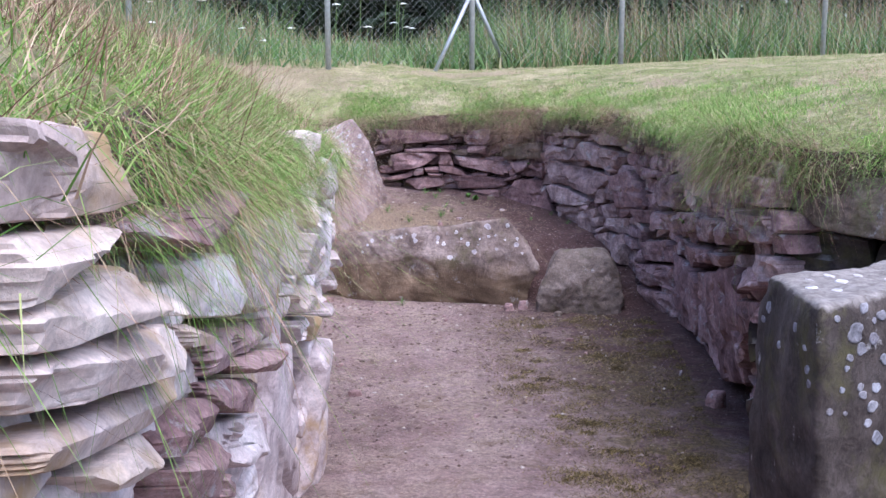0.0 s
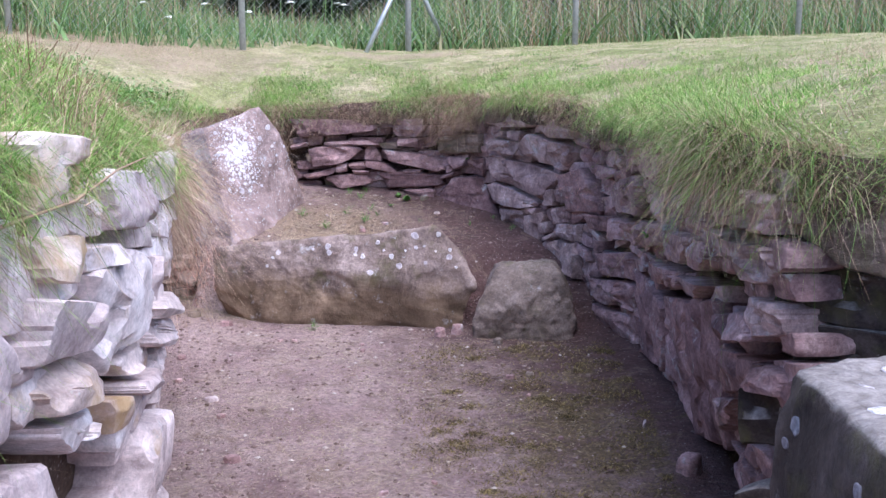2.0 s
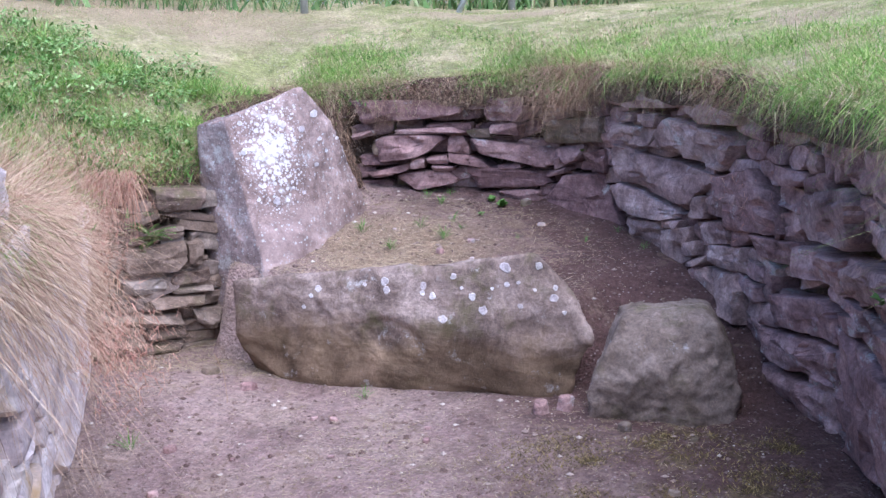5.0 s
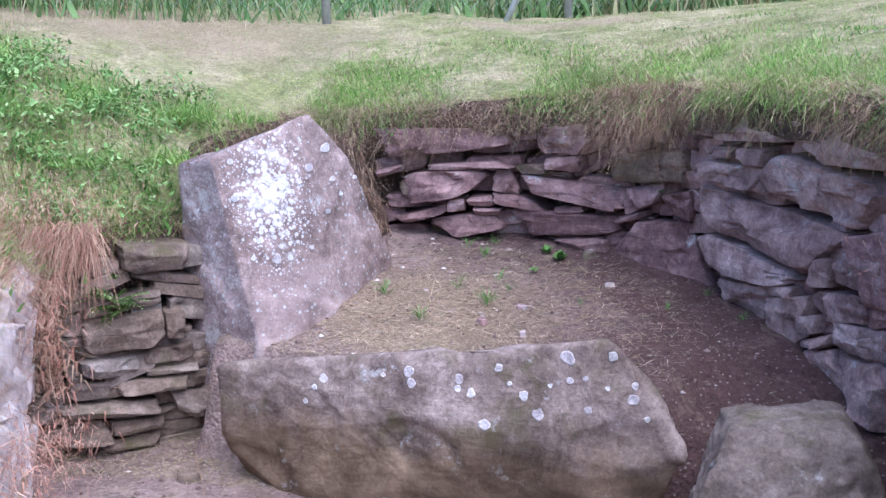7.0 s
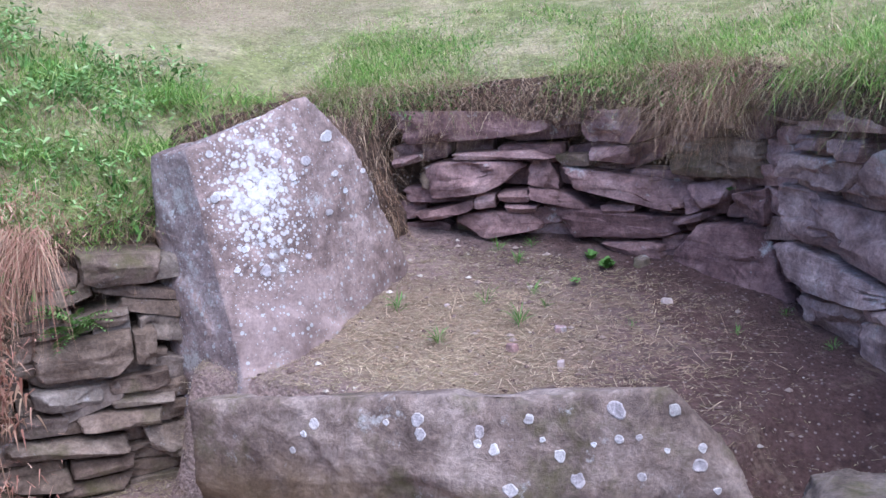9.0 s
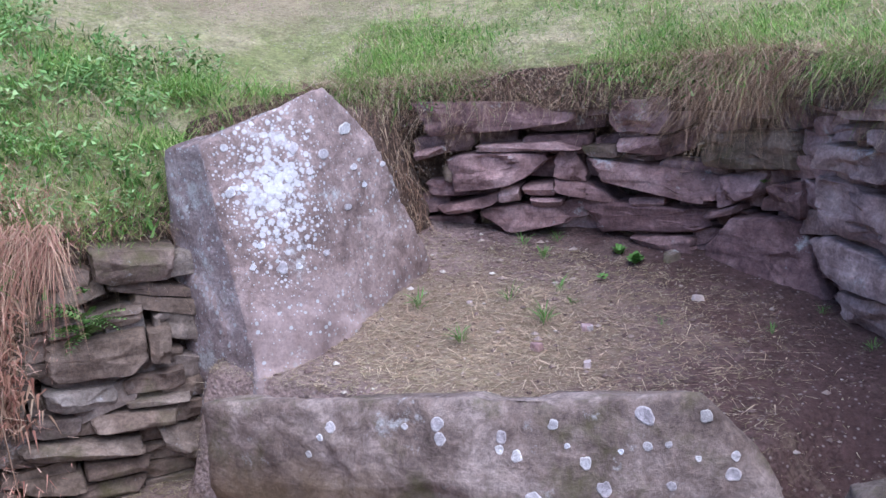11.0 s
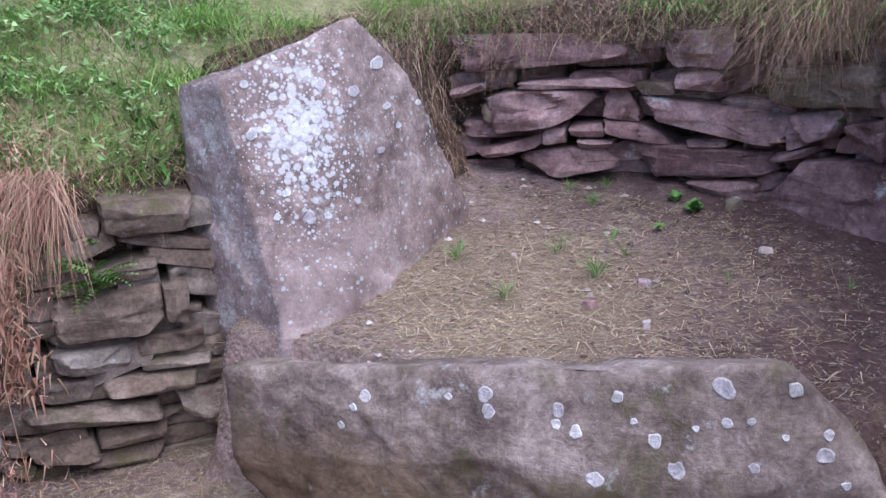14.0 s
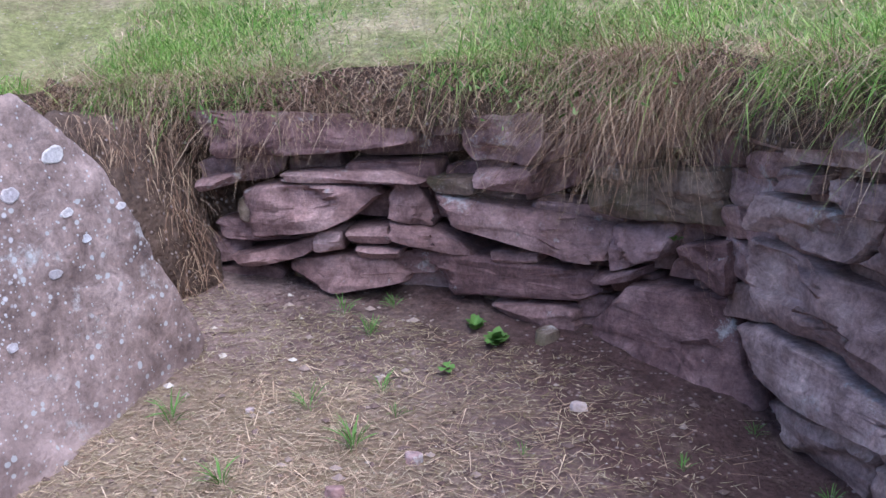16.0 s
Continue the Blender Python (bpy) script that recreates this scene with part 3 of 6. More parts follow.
def build_ground():
    gx, gy = spread(-4.0, 5.0, 0.07, 450), spread(-2.2, 11.5, 0.07, 450)
    X, Y = np.meshgrid(gx, gy, indexing="ij")
    d, _, px, py = to_lip(X, Y)
    snap = np.abs(d) < 0.045
    X, Y = np.where(snap, px, X), np.where(snap, py, Y)
    d = np.where(snap, 0, d)
    Z = ground_z(X, Y)
    ny = len(gy)
    idx = np.arange(X.size).reshape(X.shape)
    keep = (d[:-1, :-1] >= 0) & (d[1:, :-1] >= 0) & (d[1:, 1:] >= 0) & (d[:-1, 1:] >= 0)
    cx, cy = (X[:-1, :-1] + X[1:, 1:]) / 2, (Y[:-1, :-1] + Y[1:, 1:]) / 2
    keep &= to_lip(cx, cy)[0] > -0.001
    faces = np.stack([idx[:-1, :-1], idx[1:, :-1], idx[1:, 1:], idx[:-1, 1:]], -1)[keep]
    me = bpy.data.meshes.new("ground")
    me.from_pydata(np.stack([X, Y, Z], -1).reshape(-1, 3).tolist(), [], faces.tolist())
    bm = bmesh.new()
    bm.from_mesh(me)
    bmesh.ops.delete(bm, geom=[v for v in bm.verts if not v.link_faces], context="VERTS")
    rim = [e for e in bm.edges if len(e.link_faces) == 1 and abs(e.verts[0].co.x) < 4 and -2 < e.verts[0].co.y < 11]
    out = bmesh.ops.extrude_edge_only(bm, edges=rim)["geom"]
    for v in [g for g in out if isinstance(g, bmesh.types.BMVert)]:
        v.co.z -= 0.16
    for f in [g for g in out if isinstance(g, bmesh.types.BMFace)]:
        f.material_index = 1
    for f in bm.faces:
        f.smooth = True
    bm.to_mesh(me)
    bm.free()
    me.materials.append(TURF)
    me.materials.append(EARTH)
    tagged(new("ground", me), "mown grass ground with straw-coloured patches round a sunken trench", "ground", kind="structure")


build_ground()


def build_floor():
    gx, gy = np.arange(-2.2, 2.7, 0.035), np.concatenate([np.arange(-1.7, 4.5, 0.12), np.arange(4.5, 9.4, 0.035)])
    X, Y = np.meshgrid(gx, gy, indexing="ij")
    d = to_lip(X, Y)[0]
    Z = floor_z(X, Y)
    idx = np.arange(X.size).reshape(X.shape)
    keep = d[:-1, :-1] < 0.32
    faces = np.stack([idx[:-1, :-1], idx[1:, :-1], idx[1:, 1:], idx[:-1, 1:]], -1)[keep]
    verts = np.stack([X, Y, Z], -1).reshape(-1, 3)
    used = np.unique(faces)
    remap = np.zeros(len(verts), int)
    remap[used] = np.arange(len(used))
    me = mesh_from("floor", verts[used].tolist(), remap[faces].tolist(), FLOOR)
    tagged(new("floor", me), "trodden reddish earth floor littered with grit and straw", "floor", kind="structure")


build_floor()

wall_right = wall_body("wall_right", [(1.36, 3.98)] + WALL_RIGHT[1:], 0.15, 1.38, "dry-stone wall of purple-red sandstone under overhanging turf")
wall_back = wall_body("wall_back", WALL_BACK + [(-0.95, 9.10)], 0.12, 1.30, "dry-stone wall of flat purple-red sandstone slabs under turf")
wall_left = wall_body("wall_left", WALL_LEFT[2:], 0.12, 1.30, "dry-stone wall of pale weathered sandstone with grass on top")
wall_end = wall_body("wall_end", WALL_END, 0.0, 0.90, "low dry-stone wall of thin mossy sandstone slabs")
earth_bank = wall_body("earth_bank", [(-0.30, 9.05)] + BANK, -0.30, 1.24, "bare earth bank hung with dead grass", back=0.0, top_end=0.86)
wall_start = wall_body("wall_start", WALL_START, 0.0, 1.05, "earth wall closing the trench")
wall_near = wall_body("wall_near", WALL_NEAR, 0.0, 1.02, "earth and stone wall beside the entrance", top_end=1.38)
wall_portal = wall_body("wall_portal", WALL_PORTAL, 0.1, 1.38, "dry-stone wall in shade under a long lintel stone")
wall_left_far = wall_body("wall_left_far", WALL_LEFT[:3], 0.12, 0.92, "low sandstone wall under draped dead grass")

# ---- wall stones: outlines as length along the wall and height, corner by corner ----
RIGHT, BACK, LEFT, END = "right", "back", "left", "end"
FACE = {RIGHT: (WALL_RIGHT, 0.15, wall_right), BACK: (WALL_BACK, 0.12, wall_back), LEFT: (WALL_LEFT, 0.12, wall_left), END: (WALL_END, 0.0, wall_end)}
LAID = {RIGHT: [], BACK: [], LEFT: [], END: []}


def stone_skin(which, rng, q=None):
    if which == LEFT:
        mid = ((q[0] + q[2]) / 2, (q[1] + q[5]) / 2) if q else (0, 0)
        if (5.6 < mid[0] < 6.4 and 0.92 < mid[1] < 1.16) or (6.0 < mid[0] < 6.7 and 1.40 < mid[1] < 1.5):
            return STONE_RED
        return STONE_OCHRE if rng.random() < (0.5 if q and q[0] > 6.4 else 0.15) else STONE_PALE
    if which == END:
        return STONE_BROWN if rng.random() < 0.7 else STONE_BOULDER
    if which == BACK:
        return STONE_WINE if rng.random() < 0.85 else STONE_BROWN
    if q and q[2] > 4.05:
        return STONE_GREY
    return rng.choice((STONE_RED, STONE_RED, STONE_GREY, STONE_RED, STONE_WINE))


def lay_stones(which, rows, proud=0.045, mat=None):
    line, lean, owner = FACE[which]
    cut = []
    for q in rows:
        if which == RIGHT and abs(q[0] - q[2]) > 0.55 and abs(q[1] - q[7]) < 0.4 and q[0] < 3.0:
            f = 0.42 + 0.16 * ((q[0] * 37) % 1.0)
            ts, tz = q[0] + (q[2] - q[0]) * f, q[1] + (q[3] - q[1]) * f
            bs, bz = q[6] + (q[4] - q[6]) * f, q[7] + (q[5] - q[7]) * f
            cut += [(q[0], q[1], ts + 0.01, tz, bs + 0.01, bz, q[6], q[7]), (ts - 0.01, tz, q[2], q[3], q[4], q[5], bs - 0.01, bz)]
        else:
            cut.append(q)
    if which == RIGHT:
        proud *= 0.75
    for q in cut:
        n = len(LAID[which])
        rng = random.Random(n * 7 + len(which))
        LAID[which].append(q)
        holder = wall_left_far if which == LEFT and max(q[0], q[2]) < 2.4 else owner
        me = stone_mesh("stone", line, lean, q, mat or stone_skin(which, rng, q), 0.24, proud * rng.uniform(0.6, 1.5), n * 3.7 + len(which), 56, 0.0 if which == LEFT else 0.5)
        part("stone", me, holder)


def fill_stones(which, low, high, from_s, to_s, course=(0.06, 0.11), run=(0.12, 0.30), seed=1, skin=None, back=0.02, line=None, lean=0.1, owner=None):
    """Smaller stones in rough courses behind and between the large ones."""
    rng = random.Random(seed)
    if line is None:
        line, lean, owner = FACE[which]
    taken = LAID.get(which, [])
    z = low
    while z < high - 0.03:
        h = rng.uniform(*course)
        s = from_s - rng.uniform(0, 0.15)
        while s < to_s:
            w = rng.uniform(*run)
            cs, cz = s + w / 2, z + h / 2
            hidden = False
            for q in taken:
                lo, hi = min(q[0::2]), max(q[0::2])
                b, t = min(q[1::2]), max(q[1::2])
                if lo + 0.2 * w < cs - 0.3 * w and cs + 0.3 * w < hi - 0.2 * w and b + 0.1 * h < cz < t - 0.1 * h and (hi - lo) > w and (t - b) > h:
                    hidden = True
            if not hidden:
                j = lambda k: rng.uniform(-k, k)
                dip = j(0.03)
                q = (s + w - 0.008, z + h + j(0.012) + dip, s + 0.008, z + h + j(0.012) - dip, s + 0.008 + j(0.02), z + 0.006 + j(0.01) - dip, s + w - 0.008 + j(0.02), z + 0.006 + j(0.01) + dip)
                me = stone_mesh("stone", line, lean, q, skin or stone_skin(which, rng), 0.14, 0.022, rng.uniform(0, 90), 20, 0.1 if which == LEFT else 0.5)
                ob = part("stone", me, owner)
                p, nrm = along(line, cs)
                ob.location = (-nrm.x * back * rng.uniform(0.3, 1.6), -nrm.y * back * rng.uniform(0.3, 1.6), 0)
            s += w
        z += h


lay_stones(BACK, [
    (1.53, 1.25, 0.87, 1.25, 0.9, 1.17, 1.45, 1.12),
    (1.53, 1.06, 1.41, 1.09, 1.4, 1.06, 1.52, 1.03),
    (1.28, 1.09, 0.96, 1.1, 0.87, 1.07, 1.28, 1.06),
    (1.41, 1.05, 0.97, 1.06, 1.12, 0.94, 1.38, 0.9),
    (0.97, 1.06, 0.9, 1.06, 0.84, 0.94, 0.99, 0.96),
    (0.81, 1.31, 0.49, 1.29, 0.51, 1.13, 0.72, 1.13),
    (0.87, 1.08, 0.7, 1.09, 0.7, 1.04, 0.83, 1.04),
    (0.71, 1.11, 0.53, 1.13, 0.54, 1.05, 0.7, 1.07),
    (0.82, 1.04, 0.32, 0.98, 0.32, 0.87, 0.77, 0.95),
    (0.31, 0.99, 0.12, 1.02, 0.14, 0.94, 0.31, 0.87),
    (0.41, 1.13, -0.02, 1.17, -0.02, 1.04, 0.39, 1.01),
])
lay_stones(BACK, [
    (0.99, 0.96, 0.81, 0.93, 0.71, 0.86, 0.97, 0.9),
    (1.11, 0.93, 0.99, 0.94, 0.98, 0.89, 1.1, 0.89),
    (1.2, 0.92, 1.12, 0.93, 1.12, 0.87, 1.2, 0.86),
    (1.45, 0.84, 1.21, 0.9, 1.2, 0.86, 1.4, 0.81),
    (1.3, 0.83, 0.99, 0.86, 0.91, 0.79, 1.18, 0.74),
    (1.08, 0.88, 0.94, 0.88, 0.95, 0.85, 1.07, 0.85),
    (0.94, 0.88, 0.36, 0.86, 0.35, 0.78, 0.8, 0.75),
    (0.68, 0.89, 0.53, 0.9, 0.53, 0.87, 0.66, 0.86),
    (0.4, 0.85, 0.23, 0.89, 0.24, 0.86, 0.36, 0.83),
    (0.68, 0.74, 0.43, 0.76, 0.43, 0.68, 0.64, 0.69),
    (0.27, 0.84, -0.01, 0.88, -0.15, 0.52, 0.4, 0.69),
])
lay_stones(BACK, [
    (0.09, 0.98, -0.03, 1.01, -0.04, 0.86, 0.07, 0.91),
])
lay_stones(RIGHT, [
    (5.27, 1.04, 4.41, 0.97, 4.65, 0.79, 5.26, 0.87),
    (4.76, 1.21, 4.14, 1.16, 4.3, 0.99, 4.91, 1.05),
    (5.21, 1.15, 4.87, 1.14, 4.95, 1.05, 5.21, 1.07),
    (5.14, 1.33, 4.66, 1.33, 4.7, 1.25, 5.12, 1.23),
    (4.63, 1.34, 4.11, 1.33, 4.13, 1.21, 4.53, 1.19),
    (5.14, 1.21, 5.02, 1.21, 5.03, 1.17, 5.14, 1.16),
    (4.99, 1.21, 4.82, 1.22, 4.85, 1.15, 5, 1.15),
    (5.34, 0.86, 4.68, 0.77, 4.83, 0.7, 5.22, 0.69),
    (5.22, 0.66, 4.9, 0.68, 4.94, 0.51, 5.17, 0.55),
    (4.87, 0.7, 4.72, 0.72, 4.73, 0.68, 4.87, 0.66),
    (4.9, 0.65, 4.64, 0.71, 4.72, 0.49, 4.92, 0.46),
])
lay_stones(RIGHT, [
    (4.64, 0.83, 4.52, 0.87, 4.52, 0.76, 4.64, 0.74),
    (4.67, 0.72, 4.31, 0.78, 4.32, 0.68, 4.61, 0.62),
    (4.46, 0.91, 4.15, 0.98, 4.18, 0.8, 4.45, 0.79),
    (4.69, 0.62, 4.58, 0.65, 4.62, 0.57, 4.7, 0.55),
    (4.72, 0.52, 4.54, 0.59, 4.56, 0.53, 4.71, 0.5),
    (4.76, 0.47, 4.53, 0.53, 4.28, 0.32, 4.52, 0.23),
    (4.52, 0.54, 4.23, 0.54, 4.26, 0.33, 4.35, 0.34),
    (4.53, 0.64, 4.2, 0.68, 4.22, 0.56, 4.5, 0.56),
])
lay_stones(RIGHT, [
    (4, 0.53, 3.44, 0.63, 3.39, 0.48, 3.96, 0.41),
    (4.11, 0.36, 3.47, 0.45, 3.49, 0.27, 4.03, 0.24),
    (4.11, 0.21, 3.63, 0.22, 3.57, 0.05, 3.99, 0.1),
    (3.39, 0.55, 2.76, 0.49, 2.83, 0.13, 3.5, 0.07),
    (2.89, 0.68, 1.63, 0.82, 1.79, 0.74, 2.82, 0.59),
    (2.72, 0.54, 2.13, 0.65, 2.25, -0, 2.81, 0.13),
    (3.21, 0.84, 2.43, 0.93, 2.2, 0.88, 3.09, 0.72),
    (4.12, 0.76, 3.76, 0.79, 3.72, 0.7, 4.07, 0.67),
    (3.73, 0.78, 3.25, 0.82, 3.28, 0.69, 3.72, 0.67),
    (2.44, 0.91, 1.11, 1.03, 1.72, 0.86, 2.39, 0.78),
    (3.03, 1.32, 2.34, 1.29, 2.46, 1.09, 3, 1.14),
])
lay_stones(RIGHT, [
    (4.38, 0.96, 4.05, 1.04, 3.82, 0.79, 4.28, 0.75),
    (3.62, 0.99, 3.08, 1.1, 3.13, 0.87, 3.63, 0.83),
])
lay_stones(LEFT, [
    (7.01, 1.62, 6.69, 1.59, 6.71, 1.52, 7, 1.53),
    (7, 1.52, 6.8, 1.51, 6.8, 1.47, 6.99, 1.46),
    (6.99, 1.46, 6.67, 1.44, 6.68, 1.39, 6.98, 1.41),
    (6.98, 1.41, 6.46, 1.33, 6.47, 1.27, 6.95, 1.35),
    (6.68, 1.4, 6.45, 1.38, 6.39, 1.32, 6.66, 1.38),
    (6.39, 1.4, 6.03, 1.35, 5.94, 1.22, 6.33, 1.3),
    (5.99, 1.39, 5.05, 1.31, 4.76, 1.02, 5.7, 1.16),
    (6.64, 1.48, 5.98, 1.47, 5.89, 1.39, 6.4, 1.42),
    (6.44, 1.32, 6.19, 1.26, 6.2, 1.23, 6.42, 1.28),
    (6.2, 1.23, 5.2, 1.05, 5.23, 1.01, 6.15, 1.16),
    (5.93, 1.13, 5.37, 1.01, 5.43, 0.97, 5.85, 1.08),
])
lay_stones(LEFT, [
    (6.2, 1.17, 5.42, 0.95, 5.44, 0.87, 6.12, 1.09),
    (6.95, 1.33, 6.33, 1.22, 6.52, 1.2, 6.96, 1.29),
    (6.51, 1.2, 6.18, 1.14, 6.13, 1.06, 6.48, 1.13),
    (6.78, 1.23, 6.53, 1.2, 6.5, 1.15, 6.71, 1.18),
    (6.11, 1.06, 5.25, 0.81, 5.03, 0.62, 5.65, 0.81),
    (6.42, 1.1, 6.1, 1.04, 5.7, 0.76, 6.38, 1.04),
])
lay_stones(LEFT, [
    (4.72, 1.51, 4.42, 1.48, 4.42, 1.35, 4.73, 1.36),
    (4.29, 1.4, 3.86, 1.36, 3.81, 1.2, 4.23, 1.25),
    (4.75, 1.32, 4.48, 1.28, 4.48, 1.18, 4.71, 1.23),
    (4.42, 1.2, 3.88, 1.16, 3.75, 0.94, 4.12, 0.87),
    (4.46, 1.25, 4.14, 1.21, 4.16, 1.17, 4.42, 1.19),
    (4.75, 1.21, 4.38, 1.12, 4.35, 1.01, 4.74, 1.07),
    (4.66, 1, 4.42, 1.01, 4.24, 0.87, 4.61, 0.93),
    (4.6, 0.9, 4.3, 0.85, 4.1, 0.73, 4.39, 0.76),
    (3.87, 1.13, 3.65, 1.09, 3.62, 0.95, 3.74, 0.98),
    (4, 0.87, 3.81, 0.88, 3.75, 0.82, 3.94, 0.82),
    (3.94, 0.8, 3.68, 0.77, 3.67, 0.71, 3.93, 0.76),
])
lay_stones(LEFT, [
    (4.15, 0.82, 3.98, 0.78, 3.91, 0.68, 4.09, 0.71),
    (3.76, 0.97, 3.49, 0.95, 3.34, 0.85, 3.72, 0.92),
    (3.71, 0.9, 3.47, 0.87, 2.71, 0.59, 3.69, 0.83),
])
lay_stones(END, [
    (0.28, 0.93, 0.02, 0.91, 0.04, 0.81, 0.27, 0.81),
    (0.43, 0.65, 0.14, 0.66, 0.14, 0.52, 0.43, 0.52),
    (0.13, 0.65, 0.06, 0.67, 0.07, 0.54, 0.13, 0.55),
    (0.46, 0.5, 0.23, 0.49, 0.25, 0.42, 0.45, 0.44),
    (0.22, 0.5, 0.03, 0.52, 0.03, 0.45, 0.21, 0.45),
    (0.22, 0.43, 0.02, 0.43, 0.02, 0.41, 0.21, 0.41),
    (0.33, 0.4, 0.06, 0.39, 0.07, 0.34, 0.32, 0.35),
    (0.5, 0.42, 0.35, 0.41, 0.36, 0.35, 0.51, 0.35),
    (0.55, 0.34, 0.18, 0.31, 0.17, 0.26, 0.53, 0.29),
    (0.13, 0.33, -0.02, 0.31, 0.03, 0.2, 0.11, 0.26),
    (0.36, 0.25, 0.16, 0.24, 0.17, 0.2, 0.36, 0.2),
])
lay_stones(END, [
    (0.56, 0.23, 0.38, 0.23, 0.36, 0.18, 0.54, 0.19),
    (0.43, 0.18, 0.17, 0.18, 0.21, 0.13, 0.38, 0.14),
    (0.42, 0.7, 0.14, 0.74, 0.14, 0.68, 0.42, 0.66),
])
lay_stones(RIGHT, [
    (2.1, 0.66, 1.49, 0.78, 1.61, 0.19, 2.21, 0.02),
    (1.88, 1.05, 0.56, 1.15, 0.56, 1.04, 1.39, 0.93),
    (1.52, 0.73, 0.77, 0.92, 0.71, 0.85, 1.33, 0.69),
    (0.76, 0.97, 0.56, 0.99, 0.56, 0.91, 0.75, 0.85),
    (1.32, 0.66, 0.77, 0.77, 0.79, 0.68, 1.44, 0.46),
    (0.76, 0.77, 0.56, 0.79, 0.56, 0.73, 0.75, 0.69),
    (1.61, 0.39, 1, 0.58, 1.23, 0.43, 1.56, 0.28),
    (1.98, 1.34, 1.16, 1.31, 1.34, 1.15, 1.98, 1.15),
    (1.17, 1.29, 0.56, 1.29, 0.56, 1.18, 1.26, 1.15),
])
# stones that stand on the floor at the foot of the left wall
lay_stones(LEFT, [(5.20, 0.97, 4.55, 0.80, 3.82, -0.02, 5.0, -0.02), (3.78, 0.62, 3.42, 0.56, 3.25, -0.02, 3.86, -0.02), (1.30, 0.98, 0.50, 0.80, 0.50, 0.52, 1.30, 0.60),
                  (1.30, 0.58, 0.35, 0.50, 0.25, 0.08, 1.3, 0.08), (2.2, 1.0, 1.35, 0.96, 1.35, 0.55, 2.2, 0.6)], 0.05, STONE_PALE)
fill_stones(RIGHT, 0.02, 1.36, 0.6, length(WALL_RIGHT), seed=3, course=(0.05, 0.10), run=(0.10, 0.28), back=0.045)
fill_stones(BACK, 0.55, 1.26, 0.0, length(WALL_BACK) - 0.03, seed=5, course=(0.05, 0.10), run=(0.14, 0.34), back=0.06)
fill_stones(LEFT, 0.0, 1.34, 2.9, 6.9, seed=7, course=(0.07, 0.13), run=(0.14, 0.34))
fill_stones(LEFT, 0.0, 0.92, 0.05, 2.9, seed=9, course=(0.09, 0.15), run=(0.2, 0.45), owner=wall_left_far)
fill_stones(END, 0.08, 0.88, 0.0, length(WALL_END), seed=11, course=(0.05, 0.085), run=(0.12, 0.3))
# portal stones share the block's colour, darkened for the shade there
fill_stones("portal", 0.0, 1.3, 0.0, length(WALL_PORTAL), seed=13, course=(0.12, 0.22), run=(0.2, 0.45), skin=STONE_BLOCK_SHADED, line=WALL_PORTAL, owner=wall_portal)

# ---- large single stones ----
FLAKE_EDGE = [Vector(p) for p in ((-0.84, 0.30), (-0.70, 0.38), (-0.58, 0.57), (-0.70, 0.69), (-0.86, 0.72))]
FLAKE = list(zip(FLAKE_EDGE, FLAKE_EDGE[1:] + FLAKE_EDGE[:1]))
standing_stone = rock("standing_stone", [(-1.19, 8.10, 1.20), (-1.02, 7.99, 1.24), (-0.70, 8.28, 1.375), (-0.60, 8.42, 1.22), (-0.45, 8.64, 0.72), (-0.45, 8.64, 0.40), (-0.83, 7.855, 0.50), (-0.84, 7.84, 0.0), (-0.68, 8.01, 0.56), (-0.60, 8.25, 0.61), (-0.66, 7.98, 0.1),
                        (-1.20, 8.10, 0.72), (-0.905, 7.93, 0.76), (-1.08, 8.02, 0.3), (-1.06, 8.0, 0.0), (-1.22, 8.3, 1.08), (-0.82, 8.5, 1.3), (-0.66, 8.78, 0.7), (-0.66, 8.78, 0.3), (-1.2, 8.3, 0.1)],
     STONE_STANDING, "tall upright pinkish sandstone slab with a crust of white lichen", "standing stone", 6, 0.010, 200, 2.0, chips=1.0, spall=FLAKE, side=STONE_SIDE)
kerb_stone = rock("kerb_stone", [(-0.93, 7.66, 0.53), (-0.5, 7.57, 0.57), (0.05, 7.46, 0.63), (0.44, 7.40, 0.70), (0.69, 7.34, 0.34), (0.60, 7.42, 0.55), (-0.93, 7.66, 0.22), (-0.6, 7.55, 0.0),
                    (-0.55, 7.535, 0.42), (-0.12, 7.415, 0.43), (0.18, 7.335, 0.385), (0.46, 7.315, 0.28), (-0.25, 7.49, 0.0), (0.15, 7.44, -0.02), (0.42, 7.40, 0.0), (0.56, 7.43, 0.0),
                    (-0.90, 7.80, 0.50), (0.45, 7.62, 0.62), (0.60, 7.60, 0.4), (-0.85, 7.77, 0.0), (0.55, 7.58, 0.0)],
     STONE_KERB, "long brown sandstone slab set on edge, spotted with pale lichen", "kerb stone", 6, 0.012, 260, 5.0, chips=1.2)
rock("boulder", [(0.66, 7.12, 0.0), (1.20, 7.08, -0.02), (0.73, 7.13, 0.41), (0.80, 7.25, 0.48), (1.12, 7.22, 0.50), (1.18, 7.13, 0.42), (0.63, 7.09, 0.20), (1.27, 7.13, 0.22), (0.92, 7.03, 0.30), (1.05, 7.04, 0.08),
                 (0.70, 7.55, 0.0), (1.30, 7.55, 0.0), (0.78, 7.5, 0.47), (1.18, 7.5, 0.47)],
     STONE_BOULDER, "squat grey-brown sandstone boulder with a flat top", "boulder", 6, 0.024, 45, 8.0, chips=0.7)
